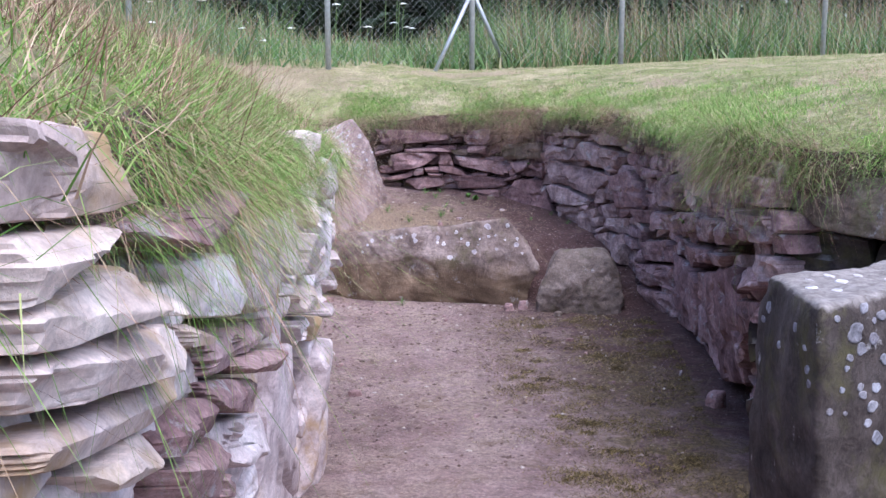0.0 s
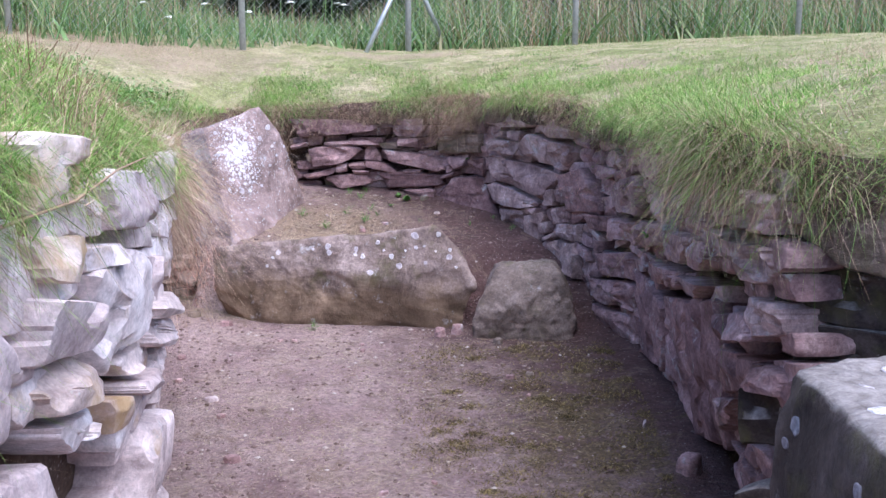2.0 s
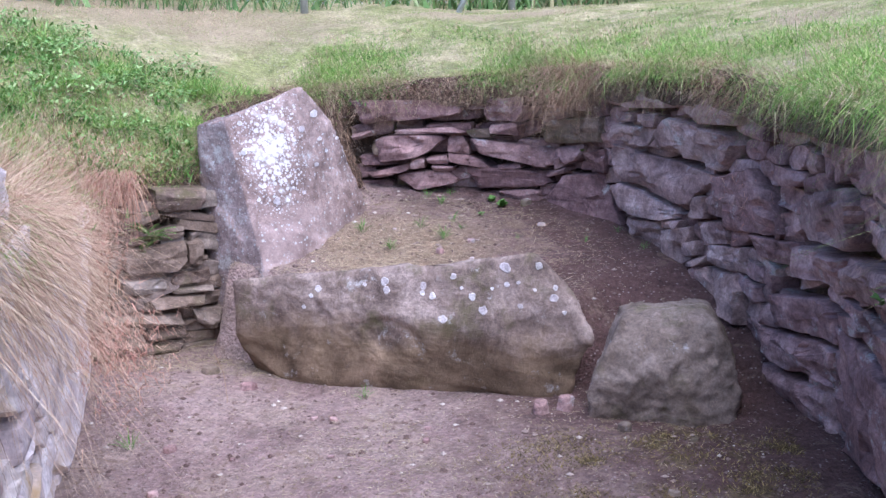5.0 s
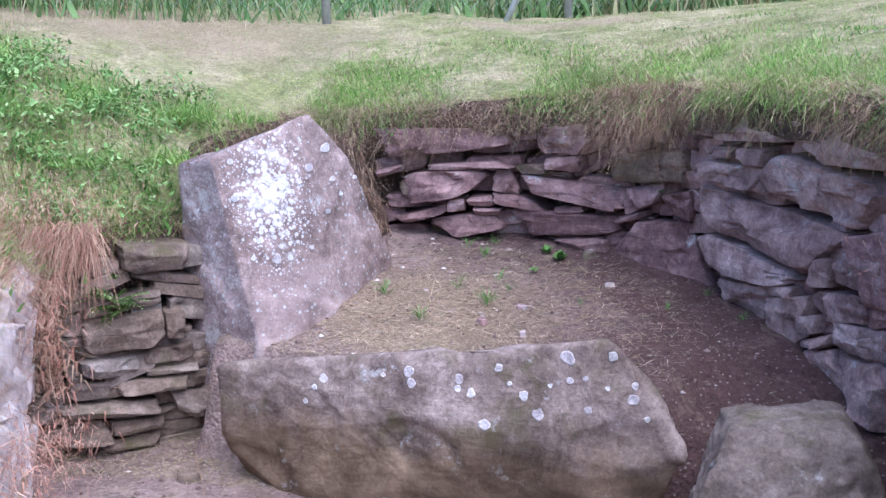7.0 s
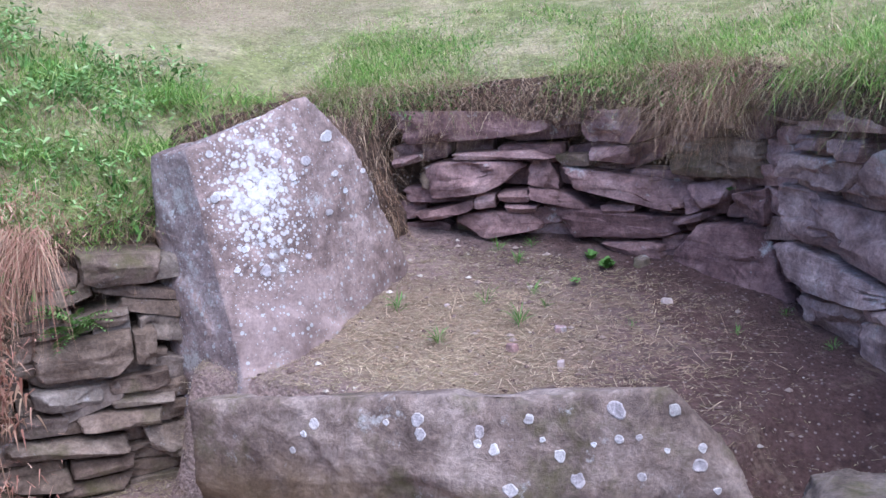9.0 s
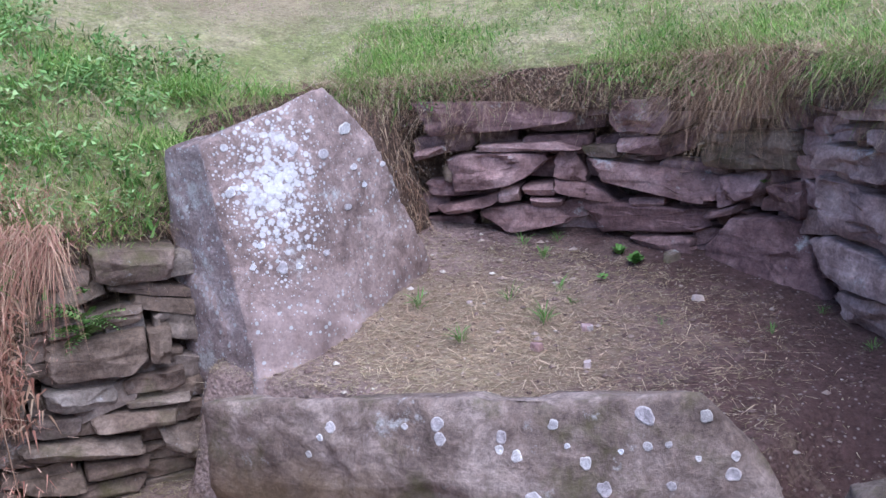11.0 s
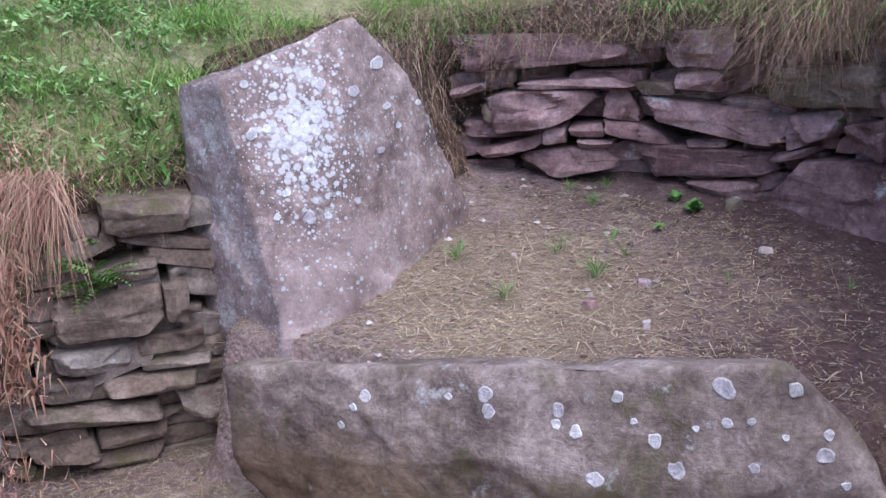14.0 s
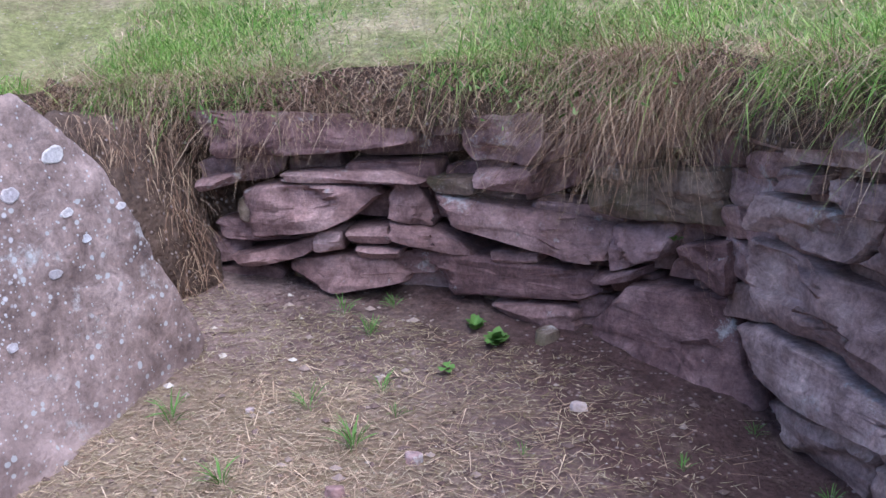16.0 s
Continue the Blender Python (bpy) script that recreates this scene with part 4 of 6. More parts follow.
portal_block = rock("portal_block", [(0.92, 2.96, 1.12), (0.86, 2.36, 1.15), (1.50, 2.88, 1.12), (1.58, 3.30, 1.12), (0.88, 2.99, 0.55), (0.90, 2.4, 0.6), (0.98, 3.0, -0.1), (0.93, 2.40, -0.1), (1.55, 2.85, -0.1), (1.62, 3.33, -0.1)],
     STONE_BLOCK_SHADED, "large squared brown sandstone block dotted with blue-white lichen", "stone block", 6, 0.014, 48, 11.0, chips=0.9)
rock("lintel_stone", [(1.28, 3.95, 1.19), (1.30, 3.90, 1.30), (1.36, 3.80, 1.11), (1.6, 3.55, 1.35), (1.74, 3.32, 1.27), (1.80, 3.27, 1.17), (1.6, 3.5, 1.09), (1.62, 4.1, 1.2), (1.62, 4.1, 1.3), (2.2, 3.45, 1.3), (2.2, 3.45, 1.15)],
     STONE_BROWN, "long sandstone lintel laid over a dark gap", "lintel stone", 6, 0.016, 22, 14.0)


def lichens(owner, aim, spots, label="round blue-white lichen", mats=(CRUST, CRUST_RIM)):
    """Flat round lichens on a large stone: a pale rim round a greyer middle, laid on its skin. Each spot: a place near the skin and a radius."""
    tree = BVHTree.FromPolygons([v.co for v in owner.data.vertices], [tuple(f.vertices) for f in owner.data.polygons])
    aim = Vector(aim).normalized()
    u = aim.cross(Vector((0, 0, 1))).normalized()
    w = u.cross(aim)
    for x, y, z, r in spots:
        rng = random.Random(int(1000 * (x + 3 * z)))
        wob = [rng.uniform(0.55, 1.25) for _ in range(18)]
        verts, ok = [], True
        for k, up in ((0.0, 0.0022), (0.45, 0.0022), (0.74, 0.0024), (0.94, 0.0030), (1.0, -0.002)):
            for e in range(18 if k else 1):
                a = 2 * math.pi * e / 18
                f = r * k * (0.5 * wob[e] + 0.25 * wob[e - 1] + 0.25 * wob[(e + 1) % 18])
                p = Vector((x, y, z)) + u * (f * math.cos(a)) + w * (f * math.sin(a))
                hit, nrm, _, _ = tree.ray_cast(p - 0.25 * aim, aim, 0.6)
                if hit is None:
                    ok = False
                    break
                verts.append(hit + nrm * up)
        if not ok:
            continue
        faces = [(0, 1 + e, 1 + (e + 1) % 18) for e in range(18)]
        for ring in range(3):
            o = 1 + 18 * ring
            faces += [(o + e, o + 18 + e, o + 18 + (e + 1) % 18, o + (e + 1) % 18) for e in range(18)]
        me = mesh_from("lichen", verts, faces, mats[0])
        me.materials.append(mats[1])
        for f in me.polygons[36:]:
            f.material_index = 1
        part("lichen", me, owner, label)


lichens(kerb_stone, (0, 1, -0.15), [(-0.516, 7.5, 0.523, 0.018), (-0.548, 7.5, 0.491, 0.013), (-0.206, 7.5, 0.56, 0.020), (-0.199, 7.5, 0.523, 0.019), (-0.035, 7.44, 0.553, 0.019), (0.004, 7.43, 0.51, 0.017),
                                   (-0.04, 7.44, 0.521, 0.013), (0.096, 7.43, 0.593, 0.015), (0.175, 7.4, 0.515, 0.017), (0.221, 7.37, 0.463, 0.021), (0.318, 7.4, 0.635, 0.025), (0.322, 7.38, 0.57, 0.012)])
lichens(kerb_stone, (0, 1, -0.15), [(0.05, 7.4, 0.417, 0.021), (0.378, 7.36, 0.483, 0.014), (0.457, 7.38, 0.65, 0.018), (0.518, 7.36, 0.515, 0.019), (0.524, 7.37, 0.555, 0.014), (0.372, 7.37, 0.58, 0.010), (-0.585, 7.57, 0.429, 0.009),
                                   (0.44, 7.37, 0.55, 0.008), (0.26, 7.39, 0.55, 0.008), (0.13, 7.41, 0.55, 0.009), (-0.3, 7.5, 0.545, 0.009), (0.56, 7.38, 0.45, 0.011)])
lichens(portal_block, (0.15, 1, -0.1), [(0.925, 2.418, 1.10, 0.008), (0.986, 2.462, 1.059, 0.026), (1.015, 2.49, 1.11, 0.015), (1.081, 2.541, 1.085, 0.014), (1.05, 2.505, 1.032, 0.018), (1.053, 2.517, 1.075, 0.008), (1.205, 2.65, 1.07, 0.012),
                                        (1.01, 2.474, 1.012, 0.016), (0.97, 2.443, 1.0, 0.010), (1.095, 2.537, 0.972, 0.015), (1.198, 2.626, 0.958, 0.016), (0.96, 2.432, 0.977, 0.008), (1.068, 2.514, 0.907, 0.014), (1.012, 2.472, 0.92, 0.010)], mats=(CRUST_SHADED, CRUST_SHADED))
lichens(portal_block, (0.15, 1, -0.1), [(1.024, 2.481, 0.898, 0.012), (1.057, 2.499, 0.863, 0.018), (1.128, 2.563, 0.872, 0.020), (1.156, 2.593, 0.821, 0.020), (1.228, 2.651, 0.81, 0.010), (1.045, 2.494, 0.82, 0.011), (0.949, 2.423, 0.927, 0.008),
                                        (0.915, 2.41, 0.88, 0.008), (0.965, 2.438, 0.864, 0.006), (1.076, 2.515, 0.775, 0.020), (1.205, 2.63, 0.769, 0.012)], mats=(CRUST_SHADED, CRUST_SHADED))
lichens(portal_block, (1, 0.25, -0.1), [(0.9, 2.87, 1.03, 0.018), (0.9, 2.9, 0.99, 0.012), (0.875, 2.547, 1.05, 0.014), (0.877, 2.678, 0.972, 0.012), (0.871, 2.446, 0.969, 0.012), (0.873, 2.43, 0.94, 0.010), (0.871, 2.46, 1.02, 0.009)], mats=(CRUST_SHADED, CRUST_SHADED))
lichens(portal_block, (0, 0.05, -1), [(1.211, 2.751, 1.12, 0.020), (1.08, 2.807, 1.119, 0.020), (1.092, 2.93, 1.113, 0.018), (1.183, 2.956, 1.109, 0.016), (1.226, 2.85, 1.116, 0.014), (0.95, 2.669, 1.127, 0.016), (0.992, 2.607, 1.134, 0.014), (0.99, 2.80, 1.12, 0.012), (1.33, 3.0, 1.11, 0.016)],
        "round whitish lichen", (CRUST, CRUST))
lichens(standing_stone, (-0.35, 1, -0.1), [(-0.661, 8.35, 1.226, 0.022), (-0.94, 8.022, 1.075, 0.018), (-0.905, 8.046, 1.085, 0.013), (-0.738, 8.192, 1.113, 0.013), (-0.709, 8.247, 1.162, 0.019), (-0.78, 8.171, 1.19, 0.019), (-0.641, 8.348, 1.102, 0.012),
                                           (-0.57, 8.459, 1.094, 0.010), (-0.617, 8.38, 1.038, 0.010), (-0.881, 8.01, 0.846, 0.011), (-0.771, 8.118, 0.827, 0.011), (-0.809, 8.071, 0.831, 0.020), (-0.862, 8.041, 0.907, 0.014), (-0.758, 8.143, 0.884, 0.010)], "round white lichen", (CRUST, CRUST_RIM))
lichens(standing_stone, (-0.35, 1, -0.1), [(-0.709, 8.208, 0.851, 0.011), (-0.96, 8.046, 1.21, 0.013), (-0.659, 8.313, 0.978, 0.012)], "round white lichen", (CRUST, CRUST))


slope = rock("earth_slope", [(-0.48, 8.98, 0.55), (-0.68, 8.70, 0.50), (-0.52, 9.03, 0.80), (-0.66, 9.10, 1.24), (-0.95, 8.80, 1.26), (-1.0, 9.15, 1.28), (-0.75, 8.72, 0.95), (-1.0, 8.6, 0.4), (-0.7, 9.2, 0.4)],
             EARTH, "slope of bare earth between the standing stone and wall", "earth bank", 5, 0.03, 14, 21.0)
slope["kind"] = "structure"


# ---- fence and what grows beyond it ----
def tube(name, a, b, r, mat, parent, sides=8):
    a, b = Vector(a), Vector(b)
    m = (b - a).to_track_quat("Z", "Y").to_matrix()
    L = (b - a).length
    ring = [m @ Vector((r * math.cos(2 * math.pi * k / sides), r * math.sin(2 * math.pi * k / sides), 0)) for k in range(sides)]
    verts = [a + v for v in ring] + [b + v for v in ring]
    faces = [(k, (k + 1) % sides, sides + (k + 1) % sides, sides + k) for k in range(sides)] + [tuple(range(sides, 2 * sides)), tuple(reversed(range(sides)))]
    return part(name, mesh_from(name, verts, faces, mat), parent)


POSTS = [(-6.0, 8.5), (-2.87, 9.85), (-1.12, 10.45), (0.30, 11.10), (1.86, 11.2), (3.95, 11.15), (6.2, 11.1), (8.5, 11.0)]


def gz(x, y):
    return float(ground_z(np.array([x]), np.array([y]))[0])


fence = tagged(new("fence"), "chain-link fence on galvanised posts in front of tall grass", "fence")
for i, (x, y) in enumerate(POSTS):
    z = gz(x, y)
    tube("post", (x, y, z - 0.1), (x, y, z + 1.75), 0.028, STEEL if i in (1, 2) else CONCRETE, fence, 8)
x, y = POSTS[3]
for fx, fy in ((-0.10, 10.82), (0.69, 11.45)):
    tube("strut", (fx, fy, gz(fx, fy) - 0.05), (x, y, gz(x, y) + 0.80), 0.022, STEEL, fence)
for h in (0.9, 1.7):
    for a, b in zip(POSTS, POSTS[1:]):
        tube("wire", (*a, gz(*a) + h), (*b, gz(*b) + h), 0.0025, STEEL, fence, 4)


def chain_link():
    verts, faces = [], []
    for a, b in zip(POSTS[1:], POSTS[2:]):
        L = math.hypot(b[0] - a[0], b[1] - a[1])
        ux, uy = (b[0] - a[0]) / L, (b[1] - a[1]) / L
        z0, z1 = gz(*a), gz(*b)
        H, step = 1.2, 0.07
        k = -H
        while k < L:
            for sgn in (1, -1):
                lo, hi = max(0, k), min(L, k + H)
                if hi - lo < 0.02:
                    continue
                pts = []
                for s in (lo, hi):
                    h = (s - k) if sgn > 0 else H - (s - k)
                    pts.append((a[0] + ux * s, a[1] + uy * s, z0 + (z1 - z0) * s / L + 0.06 + h))
                n = len(verts)
                for p in pts:
                    for dx, dz in ((-1, -0.6), (1, -0.6), (0, 1)):
                        verts.append((p[0] + ux * 0.0009 * dx, p[1] - 0.0009 * dz, p[2] + 0.0009 * dz))
                faces += [(n, n + 1, n + 4, n + 3), (n + 1, n + 2, n + 5, n + 4), (n + 2, n, n + 3, n + 5)]
            k += step
    ob = part("wire_mesh", mesh_from("wire_mesh", verts, faces, STEEL), fence)
    ob["kind"] = "stuff"


chain_link()


# ---- grass ----
def scatter(n, x0, x1, y0, y1, want):
    """n random places in a box for which want(x, y, d) gives a chance."""
    xs, ys, have = [], [], 0
    while have < n:
        x, y = np.random.uniform(x0, x1, n), np.random.uniform(y0, y1, n)
        d, _, px, py = to_lip(x, y)
        ok = np.random.rand(n) < want(x, y, d)
        xs.append(x[ok])
        ys.append(y[ok])
        have += ok.sum()
        if not ok.any():
            break
    x, y = np.concatenate(xs)[:n], np.concatenate(ys)[:n]
    return x, y


def clump(x, y, f=3.0, k=0.0):
    return 0.5 + 0.5 * wave(x, y, f, k)


def grass(name, n, box, want, lo, hi, width, lean, droop, mat, label, to_trench=0.0, sections=3, sink=0.01):
    x, y = scatter(n, *box, want)
    n = len(x)
    d, _, px, py = to_lip(x, y)
    root = np.stack([x, y, ground_z(x, y) - sink], 1)
    gxx, gyy = px - x, py - y
    m = np.maximum(np.hypot(gxx, gyy), 1e-3)
    a = np.random.rand(n) * 6.283
    k = np.random.rand(n) ** 0.7 * lean
    pull = to_trench * np.exp(-np.maximum(d, 0) / 0.25)
    aim = np.stack([np.cos(a) * k + pull * gxx / m, np.sin(a) * k + pull * gyy / m, np.ones(n)], 1)
    ln = np.random.uniform(lo, hi, n) * (0.65 + 0.7 * clump(x, y, 6.0)) * np.where(y > 10.6, 0.35 + 0.65 * smooth(np.abs(x + 1.1) / 1.6 - 0.25) * (0.6 + 0.6 * clump(x, y, 1.3, 0.4)), 1.0)
    w = width * np.random.uniform(0.6, 1.3, n)
    return blades(name, root, aim, ln, w, droop * np.random.uniform(0.4, 1.3, n), mat, label, sections=sections)


def tufts(name, n, per, box, want, lo, hi, width, lean, droop, mat, label, to_trench=0.0, sections=4, spread_by=0.03):
    """Grass in tufts: the blades of each spread from one foot and share a lean."""
    x, y = scatter(n, *box, want)
    n = len(x)
    a = np.random.rand(n) * 6.283
    k = np.random.rand(n) * 0.4
    size = np.random.uniform(lo, hi, n)
    own = np.repeat(np.arange(n), per)
    m = len(own)
    X, Y = x[own] + np.random.normal(0, spread_by, m), y[own] + np.random.normal(0, spread_by, m)
    d, _, px, py = to_lip(X, Y)
    gx_, gy_ = px - X, py - Y
    far = np.maximum(np.hypot(gx_, gy_), 1e-3)
    pull = to_trench * np.exp(-np.maximum(d, 0) / 0.2) * np.where(d > 0, 1, -1)
    b_ = np.random.rand(m) * 6.283
    kk = np.random.rand(m) ** 0.8 * lean
    aim = np.stack([np.cos(a[own]) * k[own] + np.cos(b_) * kk + pull * gx_ / far, np.sin(a[own]) * k[own] + np.sin(b_) * kk + pull * gy_ / far, np.ones(m)], 1)
    root = np.stack([X, Y, ground_z(X, Y) - 0.01 + np.minimum(d, 0) * 0.8], 1)
    return blades(name, root, aim, size[own] * np.random.uniform(0.5, 1.15, m), width * np.random.uniform(0.6, 1.4, m), droop * np.random.uniform(0.3, 1.3, m), mat, label, sections=sections)


lip_chance = lambda x, y, d: (d > -0.01) * np.exp(-np.maximum(d, 0) / 0.30) * np.clip(0.1 + 1.2 * clump(x, y, 4.0) - 0.3, 0.04, 1)
tufts("green_grass", 4600, 22, (-0.9, 3.0, 2.8, 9.9), lip_chance, 0.05, 0.21, 0.0025, 1.5, 1.2, GREEN, "lush green grass fringing the trench lip", 0.15, 4, 0.035)
tufts("faded_grass", 1700, 18, (-0.9, 3.0, 2.8, 9.9), lip_chance, 0.04, 0.13, 0.0028, 2.2, 0.9, HAY, "faded straw among the grass of the lip", 0.25, 3)
tufts("clover", 300, 30, (-0.6, 1.6, 8.3, 9.9), lip_chance, 0.015, 0.04, 0.009, 1.1, 0.3, LEAF, "bright green clover and weeds on the turf edge", 0.3, 3, 0.05)
left_chance = lambda x, y, d: (d > -0.02) * (x < -0.3) * (y < 9.0) * np.exp(-np.maximum(d, 0) / 1.3) * np.clip(0.4 + clump(x, y, 2.6), 0, 1)
tufts("long_grass", 3800, 22, (-3.4, -0.3, 0.6, 8.9), left_chance, 0.05, 0.18, 0.0032, 1.6, 1.0, GREEN, "long uncut green grass on the bank", 0.35, 3, 0.04)
tufts("bank_grass", 2300, 22, (-3.2, -1.0, 5.4, 9.3), left_chance, 0.05, 0.15, 0.0034, 1.6, 0.9, GREEN, "lush green grass on the bank behind the standing stone", 0.3, 3, 0.04)
tufts("weeds", 160, 26, (-2.8, -1.0, 6.6, 9.2), left_chance, 0.04, 0.10, 0.018, 0.9, 0.4, LEAF, "leafy green weeds among the bank grass", 0.2, 3, 0.06)
tufts("withered_grass", 1000, 12, (-3.2, -0.3, 0.6, 8.9), left_chance, 0.10, 0.28, 0.0026, 0.8, 0.5, STRAW, "withered stalks among the long grass", 0.5)
tufts("russet_grass", 130, 40, (-1.9, -0.5, 4.6, 8.0), lambda x, y, d: (d > -0.03) * np.exp(-np.maximum(d, 0) / 0.15), 0.10, 0.24, 0.0022, 0.9, 0.6, RUSSET, "russet seed heads of fine grass over the wall", 0.7, 4, 0.05)
tufts("tussock", 300, 44, (-0.9, 2.6, 2.8, 9.7), lambda x, y, d: (d > -0.01) * np.exp(-np.maximum(d, 0) / 0.10) * np.clip(2.4 * clump(x, y, 2.3, 0.9) - 1.2, 0, 1) * np.where((x > 0.9) & (y < 8.2), 1.0, 0.25), 0.08, 0.22, 0.0032, 1.5, 1.2, GREEN, "long green tussocks bending over the trench lip", 0.5, 5, 0.05)
lawn_chance = lambda x, y, d: (d > 0.05) * np.clip(1.2 - np.maximum(d, 0) / 7.0, 0.12, 1) * (0.35 + 0.65 * clump(x, y, 2.1, 1.0)) * ((x > -0.4) | (y > 8.6))
grass("lawn_grass", 140000, (-4.0, 5.0, 2.8, 11.3), lawn_chance, 0.016, 0.052, 0.0042, 1.5, 0.4, LAWN, "short mown pale green lawn grass", 0.0, 2)
grass("cut_hay", 60000, (-5.0, 6.0, 2.8, 11.0), lambda x, y, d: (d > 0.12) * np.clip(1.9 * clump(x, y, 1.5, 0.6) - 0.75, 0.03, 1) * ((x > -0.4) | (y > 8.4)), 0.03, 0.09, 0.003, 6.0, 0.05, HAY, "pale swathes of cut hay lying on the lawn", 0.0, 2)
grass("tall_grass", 24000, (-8.0, 10.0, 8.0, 15.0), lambda x, y, d: (y > 11.25 - 0.45 * np.maximum(0.3 - x, 0)) * (0.3 + 0.7 * clump(x, y, 1.6)), 0.5, 1.3, 0.010, 0.6, 0.4, FIELD, "tall rank grass beyond the fence", sections=4)
grass("tall_weeds", 3500, (-8.0, 10.0, 8.0, 14.0), lambda x, y, d: (y > 11.2 - 0.45 * np.maximum(0.3 - x, 0)) * clump(x, y, 2.2, 1.2) ** 2, 0.25, 0.8, 0.035, 0.9, 0.5, FIELD, "broad-leaved weeds beyond the fence", sections=4)
grass("tall_straw", 9000, (-8.0, 10.0, 8.0, 15.0), lambda x, y, d: (y > 11.3 - 0.45 * np.maximum(0.3 - x, 0)) * clump(x, y, 1.1, 2.0), 0.7, 1.3, 0.006, 0.3, 0.2, STRAW, "tall withered seed stalks beyond the fence", sections=4)


def hanging(name, n, span, mat, label, lo=0.12, hi=0.36, out=0.9, chance=lambda x, y: np.ones(len(x)), drop=1.3, messy=1.0):
    """Dead grass that hangs from the lip over the stones. span: first and last corner of the lip."""
    seg = [(LIPA[i], LIPA[i + 1]) for i in range(span[0], span[1])]
    lens = np.array([np.hypot(*(b - a)[:2]) for a, b in seg])
    which = np.random.choice(len(seg), n, p=lens / lens.sum())
    k = np.random.rand(n)
    A, B = np.array([s[0] for s in seg])[which], np.array([s[1] for s in seg])[which]
    p = A + (B - A) * k[:, None]
    u = (B - A)[:, :2]
    u /= np.linalg.norm(u, axis=1, keepdims=True)
    nr = np.stack([-u[:, 1], u[:, 0]], 1)
    keep = np.random.rand(n) < chance(p[:, 0], p[:, 1])
    p, u, nr = p[keep], u[keep], nr[keep]
    n = len(p)
    back = np.random.uniform(-0.10, 0.03, n)
    root = p.copy()
    root[:, :2] += nr * back[:, None]
    root[:, 2] += np.random.uniform(-0.13, 0.03, n)
    side = np.random.normal(0, 1.5 * messy, n)
    aim = np.concatenate([nr * out + u * side[:, None], np.random.uniform(-0.6, 0.8, n)[:, None]], 1)
    ln = np.random.uniform(lo, hi, n) * (0.55 + 0.8 * clump(p[:, 0], p[:, 1], 7.0))
    return blades(name, root, aim * np.array([0.8, 0.8, 1.0]), ln, np.random.uniform(0.0009, 0.0024, n), drop * np.random.uniform(0.0, 1.0, n), mat, label, sections=5, curl=np.random.normal(0, 0.45, (n, 3)))


tuft = lambda f, k, lo: (lambda x, y: np.clip(1.9 * clump(x, y, f, k) - 0.75, lo, 1))
hanging("dead_grass", 26000, (4, 15), STRAW, "dead brown grass hanging over the wall top", 0.03, 0.15, chance=tuft(3.1, 0.5, 0.14))
hanging("dead_grass", 16000, (12, 16), STRAW, "thick dead grass hanging over the back wall's top", 0.03, 0.12, chance=tuft(4.3, 2.0, 0.2))
hanging("dead_grass", 9000, (14, 18), STRAW, "matted dead grass hanging over the earth bank", 0.04, 0.13, chance=tuft(5.0, 0.2, 0.35))
hanging("dead_grass", 9000, (18, 25), STRAW, "dead straw-coloured grass draped over the wall", 0.06, 0.24, chance=lambda x, y: np.where(y > 4.3, 1.0, 0.22) * np.clip(1.8 * clump(x, y, 3.0) - 0.4, 0.15, 1))
hanging("draped_grass", 5000, (20, 22), STRAW, "thick straw-coloured grass draped over the low wall", 0.10, 0.30)
hanging("draped_grass", 5500, (20, 22), HAY, "pale hay-coloured grass draped over the low wall", 0.10, 0.32, drop=1.1)
tufts("dry_tufts", 420, 22, (-1.7, -0.4, 4.5, 7.3), lambda x, y, d: (d > -0.02) * np.exp(-np.maximum(d, 0) / 0.25), 0.10, 0.26, 0.0022, 1.3, 1.1, HAY, "dry straw-coloured tufts along the edge of the bank", 0.6, 4, 0.05)
hanging("draped_grass", 3000, (18, 20), STRAW, "straw-coloured grass over the low wall end", 0.05, 0.16)
hanging("draped_grass", 2600, (19, 22), RUSSET, "russet seed grass draped over the low wall", 0.07, 0.22)
near = lambda cx, cy, r: (lambda x, y: np.exp(-((x - cx) ** 2 + (y - cy) ** 2) / r ** 2))
hanging("dead_grass", 15000, (11, 14), STRAW, "thick curtain of dead grass in the wall's corner", 0.04, 0.20, chance=near(0.62, 8.66, 0.22))
hanging("dead_grass", 1600, (14, 16), STRAW, "dead grass hanging over the flat top slab", 0.05, 0.15, chance=near(-0.25, 8.95, 0.25))
hanging("dead_grass", 6000, (5, 11), STRAW, "dead grass hanging under the overgrown lip", 0.04, 0.14, chance=tuft(2.3, 1.4, 0.25))
hanging("overhanging_grass", 14000, (6, 11), GREEN, "long green grass falling over the wall top", 0.05, 0.19, 0.8, drop=0.7, chance=tuft(2.6, 0.3, 0.12), messy=1.4)
hanging("overhanging_grass", 5000, (4, 7), GREEN, "long green grass falling over the lintel stone", 0.05, 0.17, 0.8, drop=0.65, messy=1.4)
hanging("overhanging_grass", 6500, (21, 24), GREEN, "green grass drooping over the pale wall top", 0.05, 0.18, 0.8, drop=0.7, messy=1.3)
hanging("dead_grass", 5000, (21, 24), STRAW, "dead grass tangled over the pale wall top", 0.04, 0.15, messy=1.3)
hanging("draped_grass", 8000, (23, 25), GREEN, "long green grass draped over the pale wall", 0.08, 0.24, 0.7, chance=near(-0.43, 1.9, 0.75), drop=1.3, messy=0.7)
hanging("draped_grass", 3500, (23, 25), RUSSET, "russet seed grass draped over the pale wall", 0.08, 0.24, 0.7, chance=near(-0.43, 1.8, 0.6), drop=1.1, messy=1.0)
